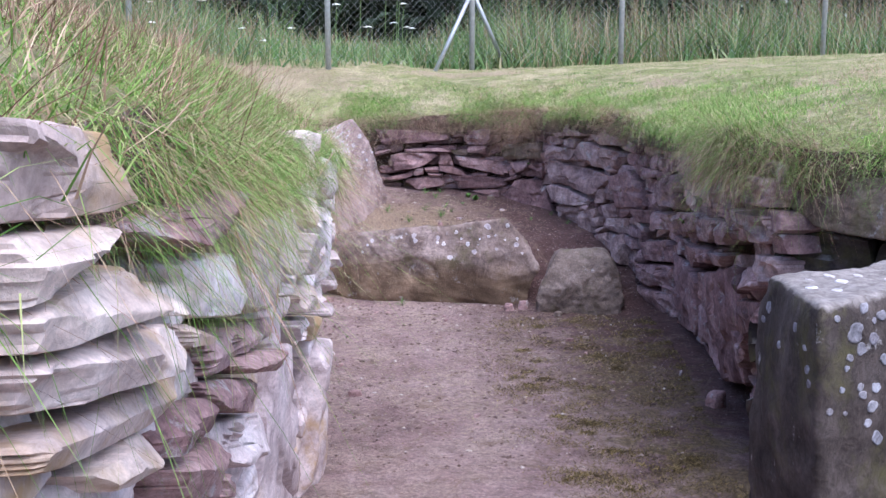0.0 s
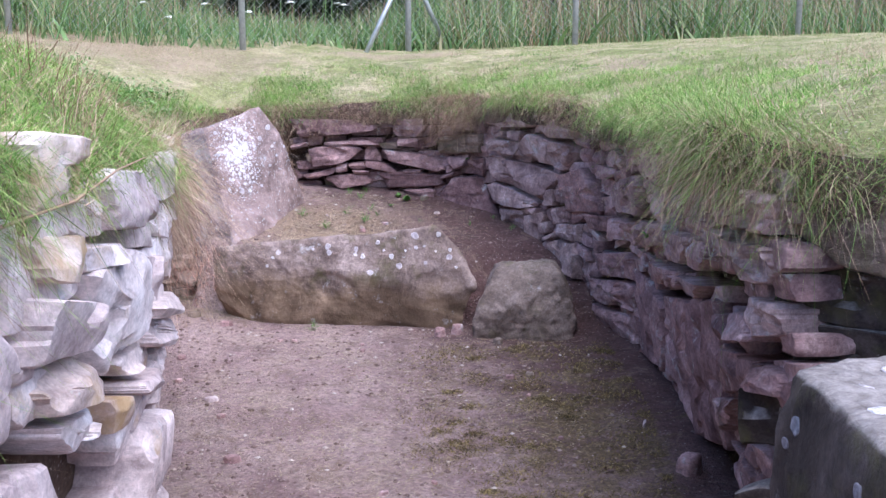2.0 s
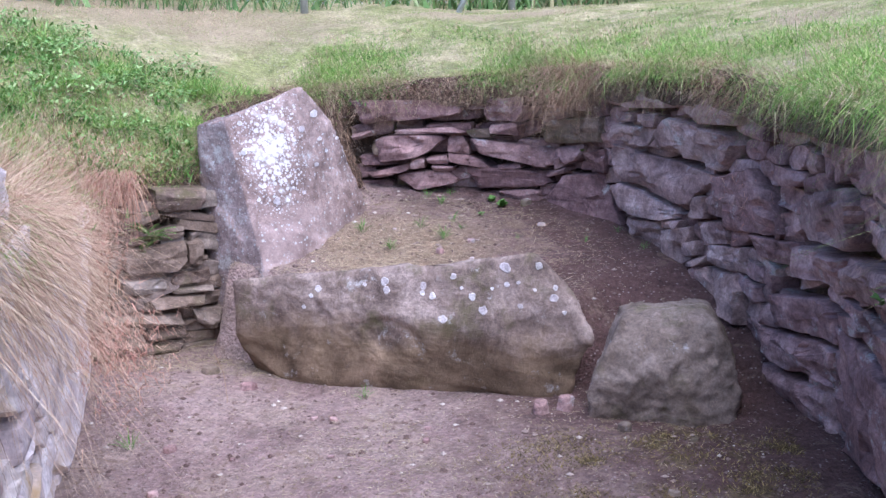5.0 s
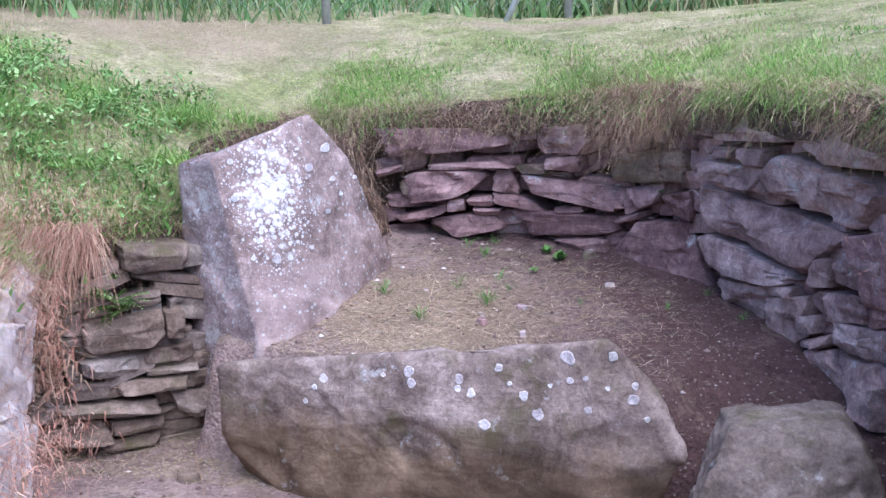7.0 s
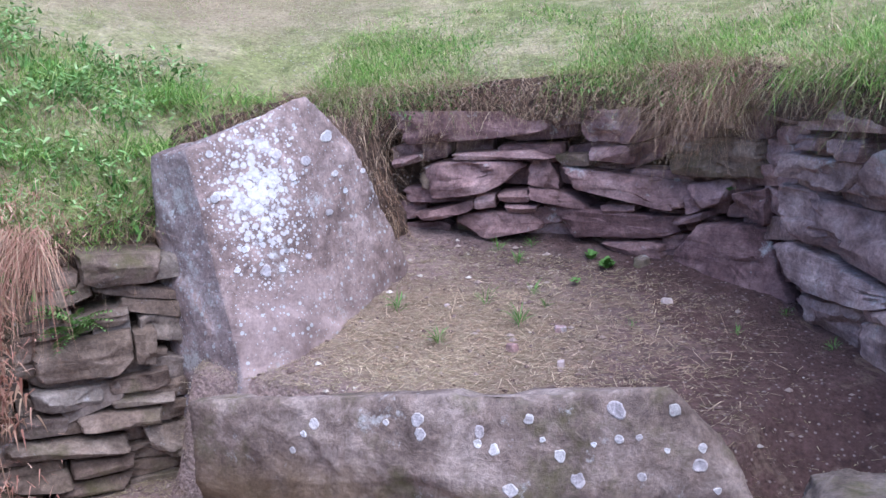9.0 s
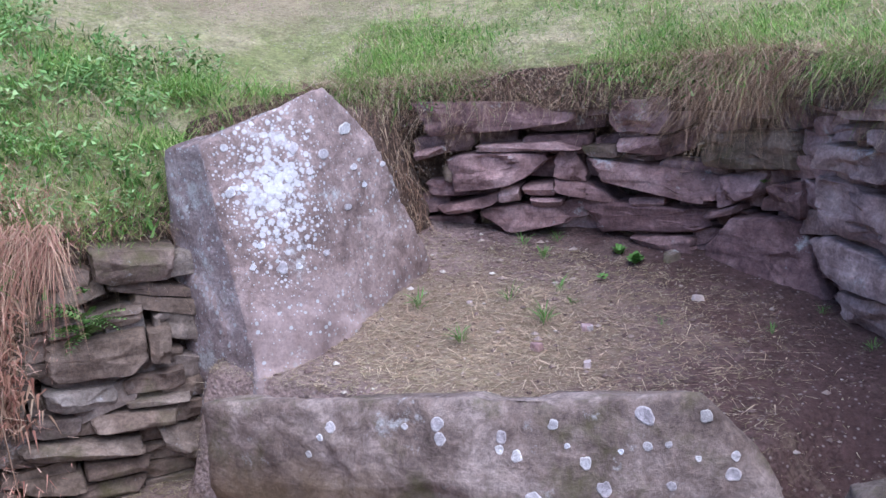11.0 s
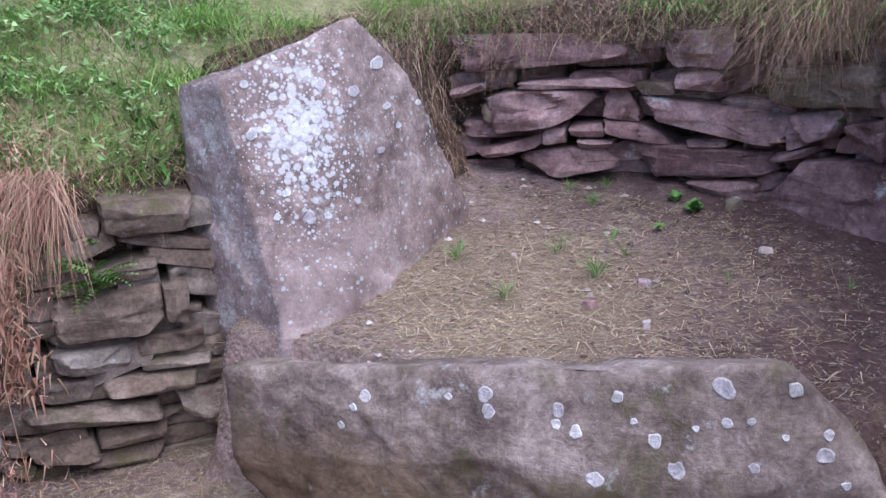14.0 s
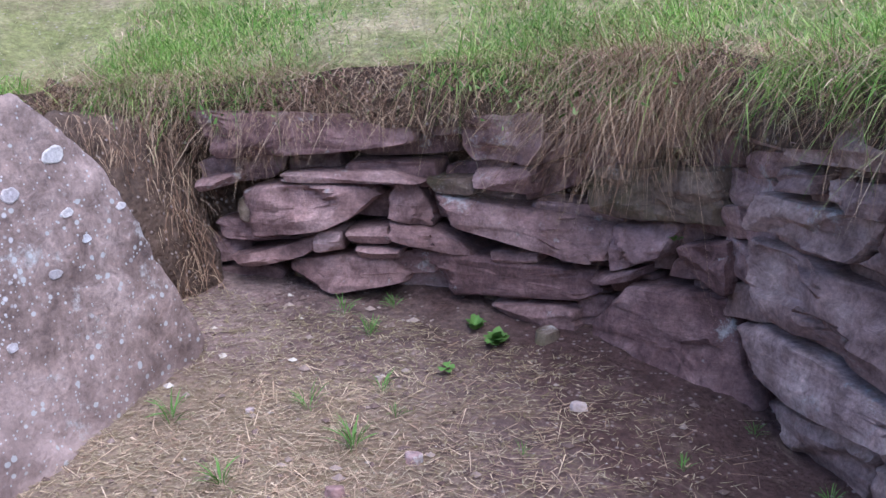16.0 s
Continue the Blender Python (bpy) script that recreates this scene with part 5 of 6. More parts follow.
hanging("tangled_grass", 13000, (10, 17), STRAW, "tangled dead grass matted under the turf edge", 0.03, 0.10, 0.6, drop=0.7, messy=1.6)
hanging("tangled_grass", 6500, (10, 17), HAY, "pale dead grass tangled under the turf edge", 0.03, 0.11, 0.7, drop=0.8, messy=1.5, chance=tuft(5.3, 0.8, 0.1))
hanging("tangled_grass", 4500, (4, 10), STRAW, "tangled dead grass matted under the turf edge", 0.03, 0.10, 0.6, drop=0.7, messy=1.6)
hanging("overhanging_grass", 5000, (5, 8), GREEN, "long green grass falling over the end of the wall", 0.06, 0.22, 0.8, drop=0.9, chance=near(1.2, 4.2, 0.6))
hanging("dead_grass", 5000, (5, 8), STRAW, "dead grass hanging over the end of the wall", 0.06, 0.22, 0.8, chance=near(1.2, 4.2, 0.6))
hanging("russet_grass", 1600, (9, 12), RUSSET, "russet seed grass hanging over the dark wall", 0.05, 0.16, chance=near(1.18, 7.55, 0.22))
hanging("russet_grass", 1200, (6, 9), RUSSET, "russet seed grass hanging over the dark wall", 0.05, 0.15, chance=near(1.3, 5.6, 0.2))
hanging("fringe_grass", 4500, (4, 18), GREEN, "green grass spilling over the lip", 0.04, 0.13, 0.9, drop=0.8, chance=tuft(2.7, 1.0, 0.15))


k = np.random.rand(1500, 2)
foot = np.stack([-0.52 - 0.34 * k[:, 0] - 0.08 * k[:, 1], 8.97 - 0.22 * k[:, 0] + 0.08 * k[:, 1], 0.68 + 0.58 * k[:, 1]], 1)
way = np.stack([np.random.normal(0.35, 0.5, 1500), np.random.normal(-0.6, 0.3, 1500), np.random.uniform(-0.9, 0.5, 1500)], 1)
blades("dead_grass", foot, way, np.random.uniform(0.03, 0.10, 1500), np.random.uniform(0.0012, 0.003, 1500), np.random.uniform(0.4, 1.2, 1500), STRAW, "dead grass matted over the earth slope", sections=4)


def floor_litter(name, n, mat, label, lo, hi, width, want):
    x, y = np.random.uniform(-1.7, 1.6, 4 * n), np.random.uniform(4.6, 9.1, 4 * n)
    d = to_lip(x, y)[0]
    ok = (d < -0.05) & (np.random.rand(4 * n) < want(x, y))
    x, y = x[ok][:n], y[ok][:n]
    n = len(x)
    a = np.random.rand(n) * 6.283
    root = np.stack([x, y, floor_z(x, y) + 0.004], 1)
    aim = np.stack([np.cos(a), np.sin(a), np.random.uniform(0.0, 0.15, n)], 1)
    wide = np.stack([-np.sin(a), np.cos(a), np.zeros(n)], 1)
    return blades(name, root, aim, np.random.uniform(lo, hi, n), width * np.random.uniform(0.6, 1.4, n), np.zeros(n), mat, label, "litter", 3, wide)


floor_litter("grass_clippings", 30000, CHIPS, "dry grass clippings strewn over the floor", 0.012, 0.055, 0.0022, lambda x, y: np.where(y > 7.6, np.clip(1.0 - 1.1 * x, 0.06, 1), 0.30 * clump(x, y, 3.3) ** 2))
floor_litter("leaf_scraps", 1400, CHIPS, "pale scraps of dry leaf on the floor", 0.006, 0.018, 0.006, lambda x, y: 0.5 * np.ones(len(x)))


def floor_moss(n):
    """Low brownish moss in ragged cushions along the right side of the floor."""
    m = 150
    cx, cy = 1.45 - 1.1 * np.random.rand(m) ** 1.3, np.random.uniform(3.9, 7.0, m)
    k = np.random.randint(0, m, n)
    r = np.random.uniform(0.02, 0.10, m)
    x, y = cx[k] + np.random.normal(0, 1, n) * r[k], cy[k] + np.random.normal(0, 0.7, n) * r[k]
    ok = to_lip(x, y)[0] < 0.05
    x, y = x[ok], y[ok]
    n = len(x)
    a = np.random.rand(n) * 6.283
    root = np.stack([x, y, floor_z(x, y) - 0.002], 1)
    aim = np.stack([np.cos(a), np.sin(a), np.random.uniform(0.15, 1.2, n)], 1)
    blades("floor_moss", root, aim, np.random.uniform(0.010, 0.034, n), np.random.uniform(0.002, 0.006, n), np.full(n, 0.2), MOSS, "brownish moss cushions on the earth floor", "moss", 3)


floor_moss(60000)


def grit(name, n, label, want):
    x, y = np.random.uniform(-1.7, 1.6, 4 * n), np.random.uniform(4.3, 9.1, 4 * n)
    d = to_lip(x, y)[0]
    ok = (d < 0.0) & (np.random.rand(4 * n) < want(x, y))
    x, y = x[ok][:n], y[ok][:n]
    n = len(x)
    r = 0.003 + 0.012 * np.random.rand(n) ** 6
    c = np.stack([x, y, floor_z(x, y) + 0.2 * r], 1)
    dirs = np.array([(1, 0, 0), (0, 1, 0), (-1, 0, 0), (0, -1, 0), (0, 0, 0.6), (0, 0, -0.6)])
    v = c[:, None, :] + dirs[None] * r[:, None, None] * np.random.uniform(0.6, 1.4, (n, 6, 1))
    f = np.array([(0, 1, 4), (1, 2, 4), (2, 3, 4), (3, 0, 4), (1, 0, 5), (2, 1, 5), (3, 2, 5), (0, 3, 5)])
    faces = (np.arange(n) * 6)[:, None, None] + f[None]
    me = mesh_from(name, v.reshape(-1, 3).tolist(), faces.reshape(-1, 3).tolist(), GRIT, False)
    return tagged(new(name, me), label, "gravel", kind="stuff")


grit("gravel", 9000, "grit and small stone chips on the earth floor", lambda x, y: (0.4 + 0.6 * clump(x, y, 2.0)) * np.where((y > 7.6) & (x > 0.2), 0.35, 1.0))


def bush(name, cx, cy, rx, ry, h, n, label):
    """A dark bush: many small leaves round several uneven masses."""
    k = np.random.randint(0, 9, n)
    cen = np.random.uniform(-1, 1, (9, 3)) * np.array([rx, ry, h * 0.35]) + np.array([cx, cy, 1.9 + h * 0.5])
    r = np.random.uniform(0.35, 0.8, 9) * h * 0.55
    v = np.random.normal(size=(n, 3))
    v /= np.linalg.norm(v, axis=1, keepdims=True)
    p = cen[k] + v * (r[k] * np.random.uniform(0.5, 1.05, n))[:, None]
    p[:, 2] = np.maximum(p[:, 2], 1.9)
    aim = v + np.random.normal(size=(n, 3)) * 0.5
    blades(name, p, aim, np.random.uniform(0.2, 0.5, n), np.random.uniform(0.14, 0.28, n), np.full(n, 0.3), BUSH, label, "bush", 2)


for k in range(22):
    bush("bush", -16 + 1.5 * k + random.uniform(-1, 1), (18.5 if k % 2 else 21) + random.uniform(-1, 1.5), 2.2, 1.3, 6.0, 5200, "dense dark green bush behind the tall grass")
for k in range(15):
    bush("far_wood", -21 + 3 * k + random.uniform(-1, 1), 27 + random.uniform(-1, 2), 3.0, 1.5, 10.0, 5200, "dark wood far behind the field")


# ---- small things ----
def fz(x, y):
    return float(floor_z(np.array([x]), np.array([y]))[0])


def loose_stone(x, y, sx, sy, sz, mat, label, turn=0.0, sink=0.35, seed=0):
    rng = random.Random(seed)
    z = fz(x, y)
    cs = []
    for k in range(9):
        a = 2 * math.pi * k / 9 + rng.uniform(-0.3, 0.3)
        for up in (-1, 1):
            r = rng.uniform(0.75, 1.0) * (0.85 if up > 0 else 1.0)
            px, py = sx * 0.5 * r * math.cos(a), sy * 0.5 * r * math.sin(a)
            cs.append((x + px * math.cos(turn) - py * math.sin(turn), y + px * math.sin(turn) + py * math.cos(turn), z + sz * (0.5 + 0.5 * up * rng.uniform(0.6, 1.0)) - sink * sz))
    return tagged(rock("loose_stone", cs, mat, label, "stone", 4, 0.1 * sz, 24, seed), group="loose stones on the floor")


loose_stone(-0.47, 5.42, 0.10, 0.06, 0.055, STONE_RED, "small dark red stone lying on the earth floor", 0.2, seed=1)
loose_stone(1.40, 5.22, 0.13, 0.11, 0.12, STONE_RED, "fist-sized dark stone at the foot of the wall", 0.5, seed=2)
loose_stone(1.10, 3.62, 0.50, 0.34, 0.12, STONE_BROWN, "flat brown slab lying beside the large block", 0.3, 0.2, 3)
loose_stone(-0.02, 8.15, 0.055, 0.035, 0.03, STONE_RED, "small flat pink stone lying among straw", 0.4, 0.2, 4)
loose_stone(0.14, 8.06, 0.05, 0.035, 0.03, STONE_PALE, "small pale stone lying among straw", 1.0, 0.2, 5)
loose_stone(0.40, 8.80, 0.09, 0.07, 0.05, STONE_BROWN, "small brown stone at the foot of the back wall", 0.7, 0.3, 6)
loose_stone(0.56, 7.22, 0.10, 0.08, 0.10, STONE_RED, "small red stone wedged by the kerb stone", 0.3, 0.3, 7)
loose_stone(0.46, 7.20, 0.12, 0.08, 0.07, STONE_RED, "small red stone wedged by the kerb stone", 1.3, 0.3, 8)
loose_stone(0.78, 6.98, 0.07, 0.05, 0.05, STONE_BOULDER, "small grey stone beside the boulder", 0.2, 0.3, 9)
loose_stone(-0.82, 7.44, 0.10, 0.07, 0.05, STONE_RED, "small flat stone by the kerb stone", 0.2, 0.4, 10)
loose_stone(-0.95, 6.76, 0.08, 0.06, 0.03, STONE_RED, "small flat red chip lying on the floor", 0.9, 0.3, 11)
loose_stone(-0.68, 6.12, 0.09, 0.05, 0.03, STONE_PALE, "small flat pale chip lying on the floor", 0.1, 0.3, 12)
loose_stone(-0.90, 6.42, 0.06, 0.05, 0.03, STONE_RED, "small red chip lying on the floor", 2.1, 0.3, 13)
loose_stone(1.34, 5.75, 0.09, 0.02, 0.03, STONE_PALE, "pale splinter of stone lying by the wall", 1.2, 0.2, 14)
loose_stone(1.20, 7.95, 0.10, 0.08, 0.09, STONE_RED, "small dark stone at the foot of the wall", 0.4, 0.3, 15)
loose_stone(-1.05, 7.62, 0.12, 0.08, 0.05, STONE_BROWN, "flat brown stone before the low end wall", 0.4, 0.3, 16)
rng0 = random.Random(77)
for k in range(34):
    x, y = rng0.uniform(-0.9, 1.3), rng0.uniform(4.9, 8.8)
    if to_lip(np.array([x]), np.array([y]))[0][0] < -0.15 and not (-1.0 < x < 0.75 and 7.2 < y < 7.95) and not (0.55 < x < 1.35 and 6.95 < y < 7.6):
        s = rng0.uniform(0.02, 0.045)
        loose_stone(x, y, s * 1.4, s, s * 0.6, rng0.choice((STONE_RED, STONE_RED, STONE_PALE, STONE_BROWN)), "small stone chip lying on the earth floor", rng0.uniform(0, 3), 0.3, 100 + k)


def leaf_mesh(name, ln, wd, mat, curl=0.35, steps=5):
    """One leaf: an oval, folded along its rib and curling down."""
    verts, faces = [], []
    for i in range(steps + 1):
        k = i / steps
        w = wd * math.sin(math.pi * min(0.97, 0.08 + 0.9 * k)) * 0.5
        z = ln * (0.35 * k - curl * k * k)
        verts += [(-w, ln * k, z + 0.3 * w), (0, ln * k, z), (w, ln * k, z + 0.3 * w)]
    for i in range(steps):
        a = 3 * i
        faces += [(a, a + 1, a + 4, a + 3), (a + 1, a + 2, a + 5, a + 4)]
    return mesh_from(name, verts, faces, mat)


def plant(name, place, label, category, n, ln, wd, seed, rise=(10, 65), out=(0, 360), group=""):
    """A low plant: leaves round one foot."""
    rng = random.Random(seed)
    root = tagged(new(name), label, category, group)
    root.location = place
    ln, wd = 0.62 * ln, 0.62 * wd
    shared = [leaf_mesh("leaf", ln * f, wd * f, LEAF) for f in (1.0, 0.75)]
    for k in range(n):
        ob = part("leaf", shared[k % 2], root)
        r = ln * 0.25 * rng.random()
        a = rng.uniform(*out)
        ob.matrix_basis = pose(-r * math.sin(radians(a)), r * math.cos(radians(a)), rng.uniform(0, ln * 0.4), rng.uniform(*rise), rng.uniform(-20, 20), a)
    return root


plant("weed", (0.27, 8.76, fz(0.27, 8.76)), "bright green leafy weed growing at the wall foot", "weed", 34, 0.060, 0.046, 1, group="weeds on the floor")
plant("weed", (0.21, 8.83, fz(0.21, 8.83)), "leafy green weed at the foot of the wall", "weed", 22, 0.055, 0.042, 2, group="weeds on the floor")
plant("weed", (0.16, 8.62, fz(0.16, 8.62)), "flat green leaves lying on the soil", "weed", 4, 0.06, 0.045, 3, (0, 15), group="weeds on the floor")
for k, (x, y, n, ln) in enumerate([(-0.26, 8.14, 9, 0.06), (-0.01, 8.29, 9, 0.07), (-0.434, 8.33, 9, 0.065), (-0.14, 8.42, 7, 0.06), (0.065, 8.41, 5, 0.035), (0.70, 8.30, 6, 0.035), (-0.02, 8.93, 8, 0.045), (-0.15, 8.88, 8, 0.05), (0.87, 8.45, 6, 0.035), (0.98, 8.20, 8, 0.035), (0.02, 8.5, 5, 0.05), (0.36, 8.3, 4, 0.03), (-0.06, 8.78, 8, 0.05), (-0.29, 7.33, 7, 0.05), (-1.1, 6.75, 8, 0.07)]):
    plant("weed", (x, y, fz(x, y)), "small green sprout growing through the soil", "weed", 2 * n + 6, ln * 1.8, ln * 0.10, 10 + k, (10, 75), group="weeds on the floor")
plant("weed", (1.36, 5.9, 0.86), "small green leaves growing from a wall joint", "weed", 9, 0.07, 0.03, 40, (0, 40), (20, 160), group="weeds in the walls")
plant("weed", (0.70, 8.66, 0.98), "small green leaves growing from a wall joint", "weed", 4, 0.05, 0.035, 41, (-10, 30), (120, 240), group="weeds in the walls")


def fern(place, seed):
    """A fern: arching fronds, each a row of narrow leaflets."""
    rng = random.Random(seed)
    root = tagged(new("fern"), "bright green fern growing from the low end wall", "fern")
    root.location = place
    verts, faces = [], []
    for i in range(11):
        k = i / 11
        y, z, w = 0.15 * k, 0.06 * k - 0.10 * k * k, 0.038 * math.sin(math.pi * (0.12 + 0.85 * k))
        for sgn in (-1, 1):
            n = len(verts)
            verts += [(0, y, z), (sgn * w * 0.5, y + 0.012, z + 0.004), (sgn * w, y + 0.012, z - 0.004), (sgn * w * 0.5, y - 0.001, z + 0.004)]
            faces.append((n, n + 1, n + 2, n + 3) if sgn < 0 else (n, n + 3, n + 2, n + 1))
    me = mesh_from("frond", verts, faces, LEAF)
    for k in range(15):
        ob = part("frond", me, root)
        a = rng.uniform(110, 290)
        ob.matrix_basis = pose(0, 0, rng.uniform(-0.03, 0.03), rng.uniform(-10, 45), rng.uniform(-25, 25), a) @ Matrix.Scale(rng.uniform(0.6, 1.0), 4)
    return root


fern((-1.36, 7.83, 0.69), 3)
plant("weed", (-1.36, 7.84, 0.80), "small weeds in a joint of the low end wall", "weed", 10, 0.05, 0.025, 44, (0, 50), (110, 290), group="weeds in the walls")

# a withered russet plant that hangs at the end of the low wall
n = 620
k = np.random.rand(n)
foot = np.stack([-1.56 + np.random.normal(0, 0.035, n), 7.68 + np.random.normal(0, 0.02, n), 0.42 + 0.42 * k], 1)
way = np.stack([np.random.normal(0, 0.6, n), np.random.uniform(-1.0, 0.1, n), np.random.uniform(-1.2, 0.3, n)], 1)
blades("withered_plant", foot, way, np.random.uniform(0.02, 0.06, n), np.random.uniform(0.005, 0.014, n), np.full(n, 0.4), RUSSET, "withered russet-brown plant hanging on the wall end", "dead plant", 3)


# pinkish seed heads that hang over the wall faces
for (cx, cy, cz), (sx, sy, sz), n in [((-0.66, 5.68, 0.78), (0.05, 0.12, 0.06), 500), ((1.32, 7.45, 0.92), (0.05, 0.10, 0.08), 240), ((-1.5, 7.6, 1.12), (0.16, 0.08, 0.05), 700), ((-1.28, 6.98, 0.45), (0.07, 0.13, 0.07), 1500), ((-1.42, 7.25, 0.80), (0.08, 0.15, 0.10), 900)]:
    foot = np.stack([cx + np.random.normal(0, sx, n), cy + np.random.normal(0, sy, n), cz + np.random.normal(0, sz, n)], 1)
    way = np.random.normal(0, 0.6, (n, 3))
    blades("seed_heads", foot, way, np.random.uniform(0.02, 0.06, n), np.random.uniform(0.0015, 0.004, n), np.full(n, 0.3), PINK, "fine pinkish grass seed heads over the wall edge", "dry grass", 2)

# broad-leaved weeds and one arching tuft on the bank behind the low wall
spots = np.stack([np.random.uniform(-2.5, -1.3, 60), np.random.uniform(7.85, 9.0, 60)], 1)
n = 5000
spot = spots[np.random.randint(0, 60, n)]
xy = spot + np.random.normal(0, 0.045, (n, 2)) * np.random.uniform(0.5, 2.2, (n, 1))
foot = np.stack([xy[:, 0], xy[:, 1], np.array([gz(x, y) for x, y in spot]) + np.random.uniform(0.01, 0.10, n)], 1)
way = np.stack([np.random.normal(0, 0.6, n), np.random.normal(-0.3, 0.6, n), np.random.uniform(-0.1, 0.7, n)], 1)
blades("bank_weeds", foot, way, np.random.uniform(0.018, 0.046, n), np.random.uniform(0.009, 0.019, n), np.random.uniform(0.1, 0.5, n), BANK_LEAF, "leafy green weeds growing through the grass of the bank", "weeds", 3)
for cx, cy, n, size in [(-1.42, 8.75, 420, 1.0), (-1.75, 8.55, 260, 0.8), (-1.35, 8.35, 240, 0.7), (-1.95, 8.25, 260, 0.8), (-1.62, 8.12, 220, 0.65), (-2.25, 8.7, 260, 0.9), (-1.2, 8.95, 200, 0.6), (-2.1, 7.9, 240, 0.8)]:
    foot = np.stack([cx + np.random.normal(0, 0.07, n), cy + np.random.normal(0, 0.06, n), np.full(n, gz(cx, cy) - 0.01)], 1)
    way = np.stack([np.random.normal(0.25, 0.55, n), np.random.normal(-0.2, 0.5, n), np.random.uniform(0.6, 1.3, n)], 1)
    blades("grass_tuft", foot, way, size * np.random.uniform(0.14, 0.38, n), np.random.uniform(0.003, 0.006, n), np.random.uniform(0.5, 1.0, n), GREEN, "lush arching tuft of long green grass on the bank", "grass tuft", 5)



# hay hanging over the end of the low wall, and dry cut grass strewn over the chamber floor
n = 1500
foot = np.stack([np.random.uniform(-1.85, -1.40, n), 7.80 + np.random.normal(0, 0.03, n), np.random.uniform(0.93, 1.03, n)], 1)
way = np.stack([np.random.normal(0.1, 0.35, n), np.random.uniform(-1.0, -0.3, n), np.random.uniform(-0.5, 0.4, n)], 1)
blades("hanging_hay", foot, way, np.random.uniform(0.10, 0.27, n), np.random.uniform(0.0015, 0.004, n), np.random.uniform(0.5, 1.0, n), RUSSET, "rusty dead grass hanging over the low end wall", "dead grass", 4)
for n, ln, wd in ((4600, (0.03, 0.13), (0.0014, 0.0034)), (800, (0.008, 0.03), (0.003, 0.008))):
    xy = np.stack([np.random.normal(-0.15, 0.38, n), np.random.normal(8.2, 0.26, n)], 1)
    keep = (xy[:, 1] > 7.85) & (xy[:, 1] < 8.85) & (xy[:, 0] > -0.9 + 0.9 * (xy[:, 1] - 7.9)) & (xy[:, 0] < 0.9)
    xy = xy[keep]
    n = len(xy)
    foot = np.stack([xy[:, 0], xy[:, 1], np.array([fz(x, y) for x, y in xy]) + 0.004], 1)
    way = np.stack([np.random.normal(0, 1, n), np.random.normal(0, 1, n), np.random.uniform(0.0, 0.12, n)], 1)
    blades("strewn_grass", foot, way, np.random.uniform(*ln, n), np.random.uniform(*wd, n), np.full(n, 0.06), HAY, "dry cut grass strewn over the chamber floor", "dry grass", 2)


def stalk(points, r, label):
    """One long dry stalk that bends through its points, with a seed head."""
    obj = tagged(new("grass_stalk"), label, "grass stalk", "dry stalks")
    pts = [Vector(p) for p in points]
    obj.location = pts[0]
    fine = []
    for a, b_, c_ in zip(pts, pts[1:], pts[2:] + [pts[-1]]):
        fine += [a.lerp(b_, f) for f in (0.0, 0.33, 0.66)]
    fine.append(pts[-1])
    verts, faces = [], []
    for i, p in enumerate(fine):
        w = r * (1 - 0.6 * i / len(fine))
        verts += [p - pts[0] + Vector(d) * w for d in ((1, 0, -0.5), (-1, 0, -0.5), (0, 0, 1))]
    for i in range(len(fine) - 1):
        for e in range(3):
            e2 = (e + 1) % 3
            faces.append((3 * i + e, 3 * i + e2, 3 * i + 3 + e2, 3 * i + 3 + e))
    part("stem", mesh_from("stem", verts, faces, STRAW), obj)
    return obj


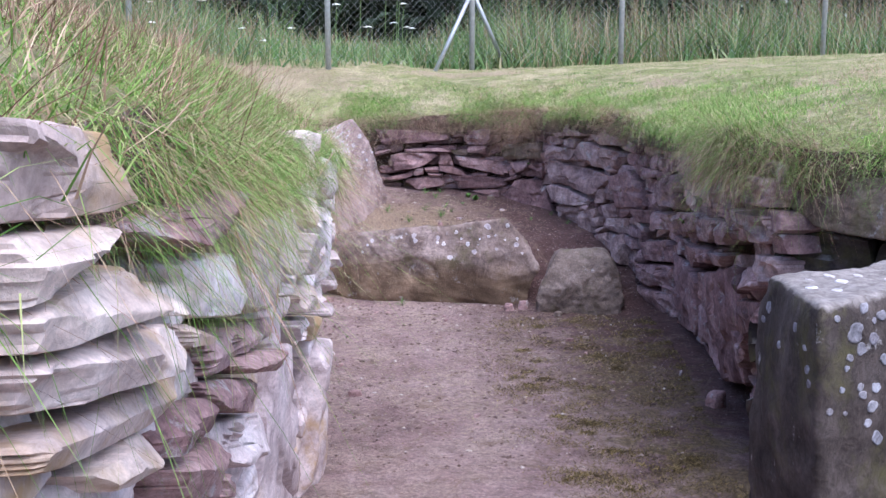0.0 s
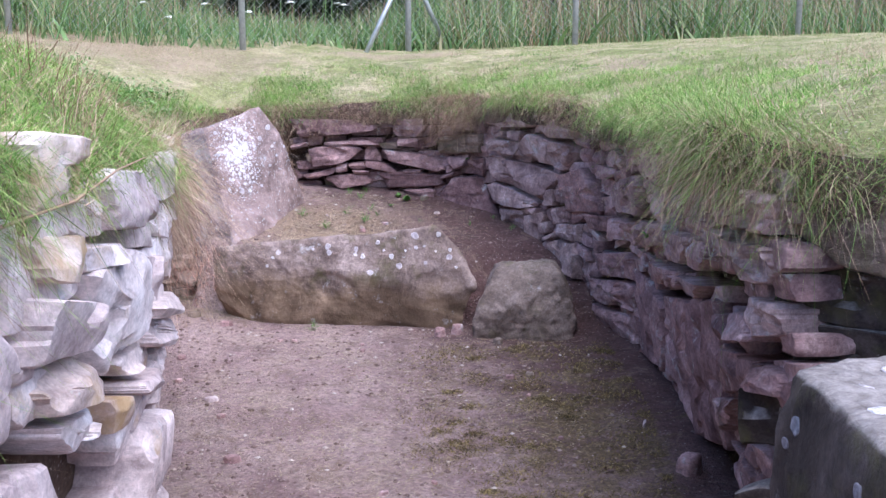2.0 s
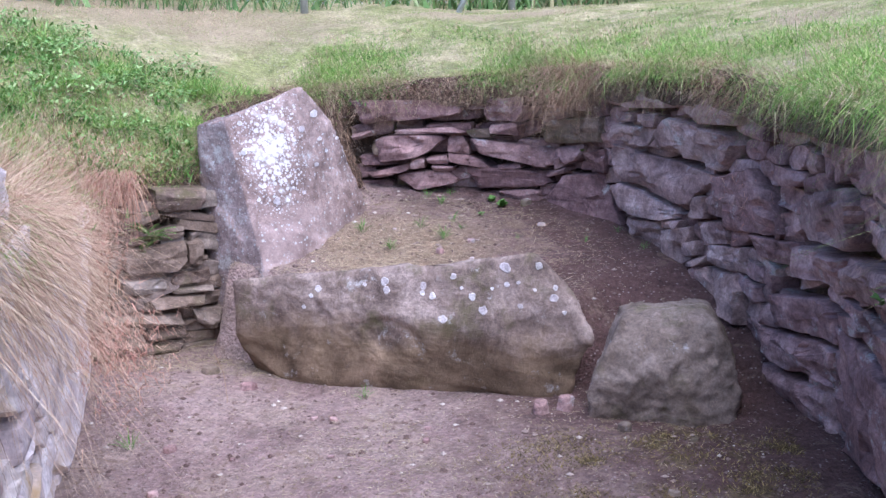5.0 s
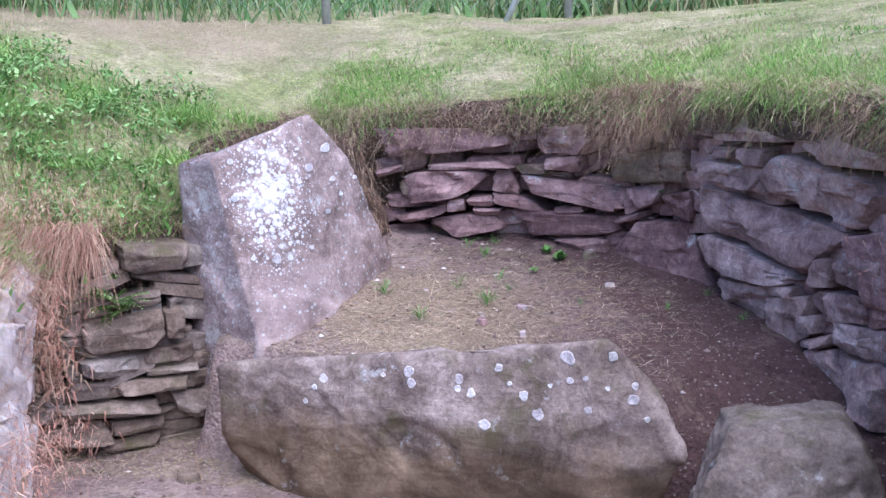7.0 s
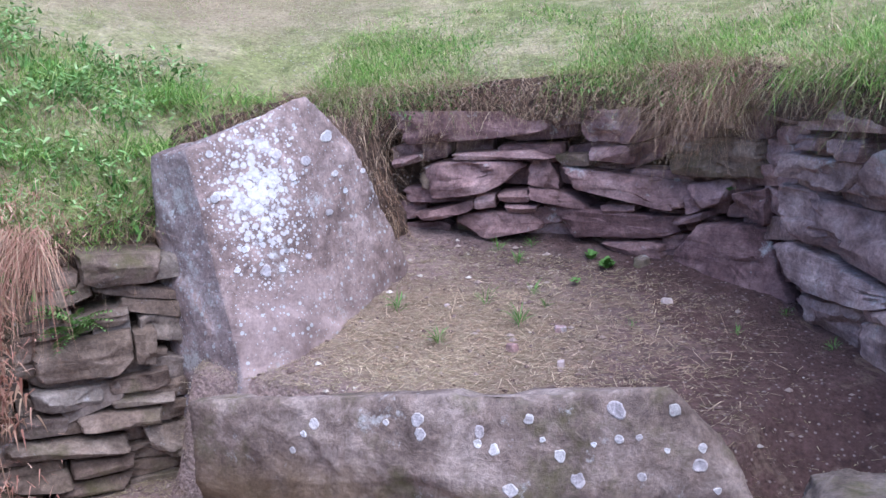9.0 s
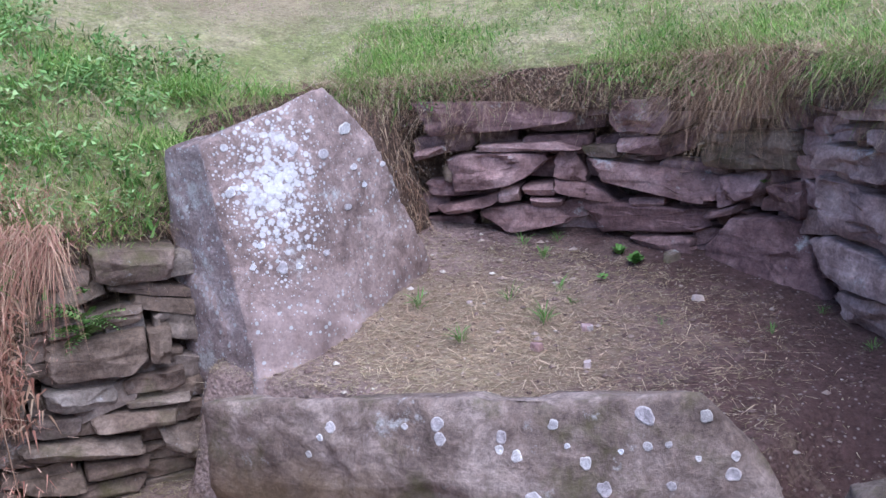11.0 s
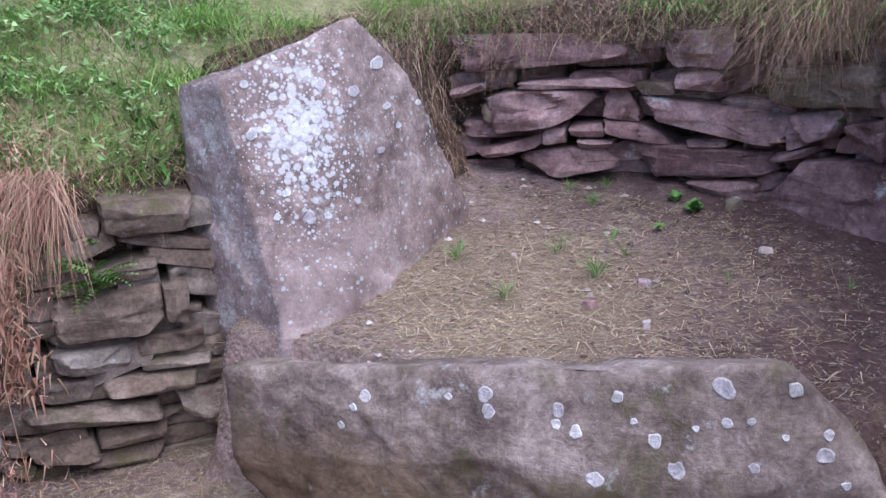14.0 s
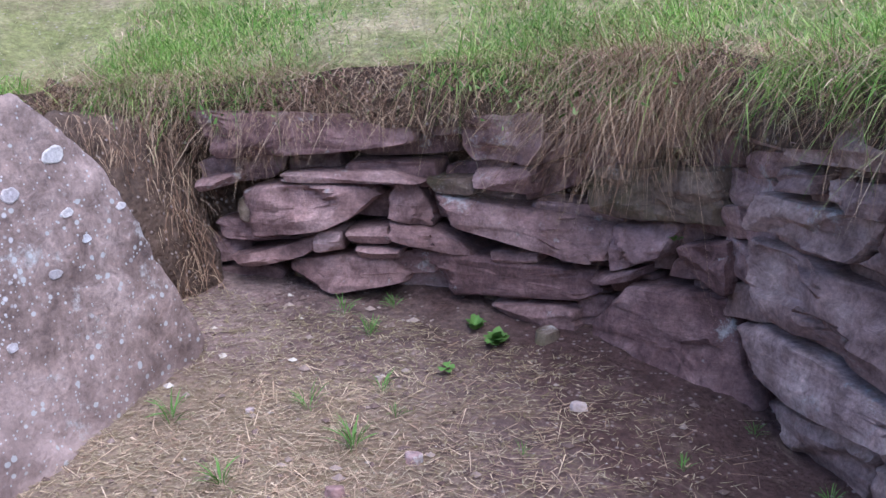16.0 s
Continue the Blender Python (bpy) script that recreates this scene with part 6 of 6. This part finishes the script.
stalk([(-0.42, 2.95, 1.36), (-0.38, 3.25, 1.37), (-0.38, 3.55, 1.40), (-0.40, 3.90, 1.40)], 0.004, "long dry grass stalk arching out of the wall top")
stalk([(-0.46, 2.55, 1.36), (-0.40, 2.56, 1.28), (-0.40, 2.50, 1.14), (-0.41, 2.42, 1.05)], 0.0025, "thin dry stalk hanging against the pale wall")
stalk([(-1.58, 7.70, 0.55), (-1.50, 7.55, 0.50), (-1.45, 7.5, 0.38), (-1.42, 7.48, 0.26)], 0.004, "dry stalk hanging down the low wall")
stalk([(-1.05, 7.7, 0.17), (-0.95, 7.5, 0.14), (-0.88, 7.3, 0.10), (-0.84, 7.15, 0.075)], 0.0025, "long dry stalk lying over the floor")


# white flowers among the growth beyond the fence
def flower(x, y, ht, seed):
    rng = random.Random(seed)
    root = tagged(new("umbel_flower"), "white flat-topped wild flower on a tall green stem", "wild flower", "white flowers beyond the fence")
    z = gz(x, y)
    root.location = (x, y, z)
    verts = []
    for t in range(5):
        for a in (0, 2.1, 4.2):
            verts.append((0.004 * math.cos(a) + 0.02 * (t / 4) ** 2, 0.004 * math.sin(a), ht * t / 4))
    faces = [(3 * t + a, 3 * t + (a + 1) % 3, 3 * t + 3 + (a + 1) % 3, 3 * t + 3 + a) for t in range(4) for a in range(3)]
    part("stem", mesh_from("stem", verts, faces, FIELD), root)
    verts, faces = [(0.02, 0, ht + 0.03)], []
    for ring, rad in enumerate((0.016, 0.032, 0.048)):
        for e in range(14):
            a = 2 * math.pi * e / 14
            r = rad * rng.uniform(0.75, 1.15)
            verts.append((0.02 + r * math.cos(a), r * math.sin(a), ht + 0.03 - 0.25 * rad + rng.uniform(-0.006, 0.008)))
    faces = [(0, 1 + e, 1 + (e + 1) % 14) for e in range(14)]
    for ring in range(2):
        o = 1 + 14 * ring
        faces += [(o + e, o + 14 + e, o + 14 + (e + 1) % 14, o + (e + 1) % 14) for e in range(14)]
    part("flower_head", mesh_from("flower_head", verts, faces, WHITE), root, "white flower cluster")
    return root


rng1 = random.Random(5)
for k in range(30):
    x = rng1.uniform(-4.2, -0.3)
    flower(x, 11.3 - 0.45 * (0.3 - x) + rng1.uniform(0.1, 1.4), rng1.uniform(0.2, 0.8), k)
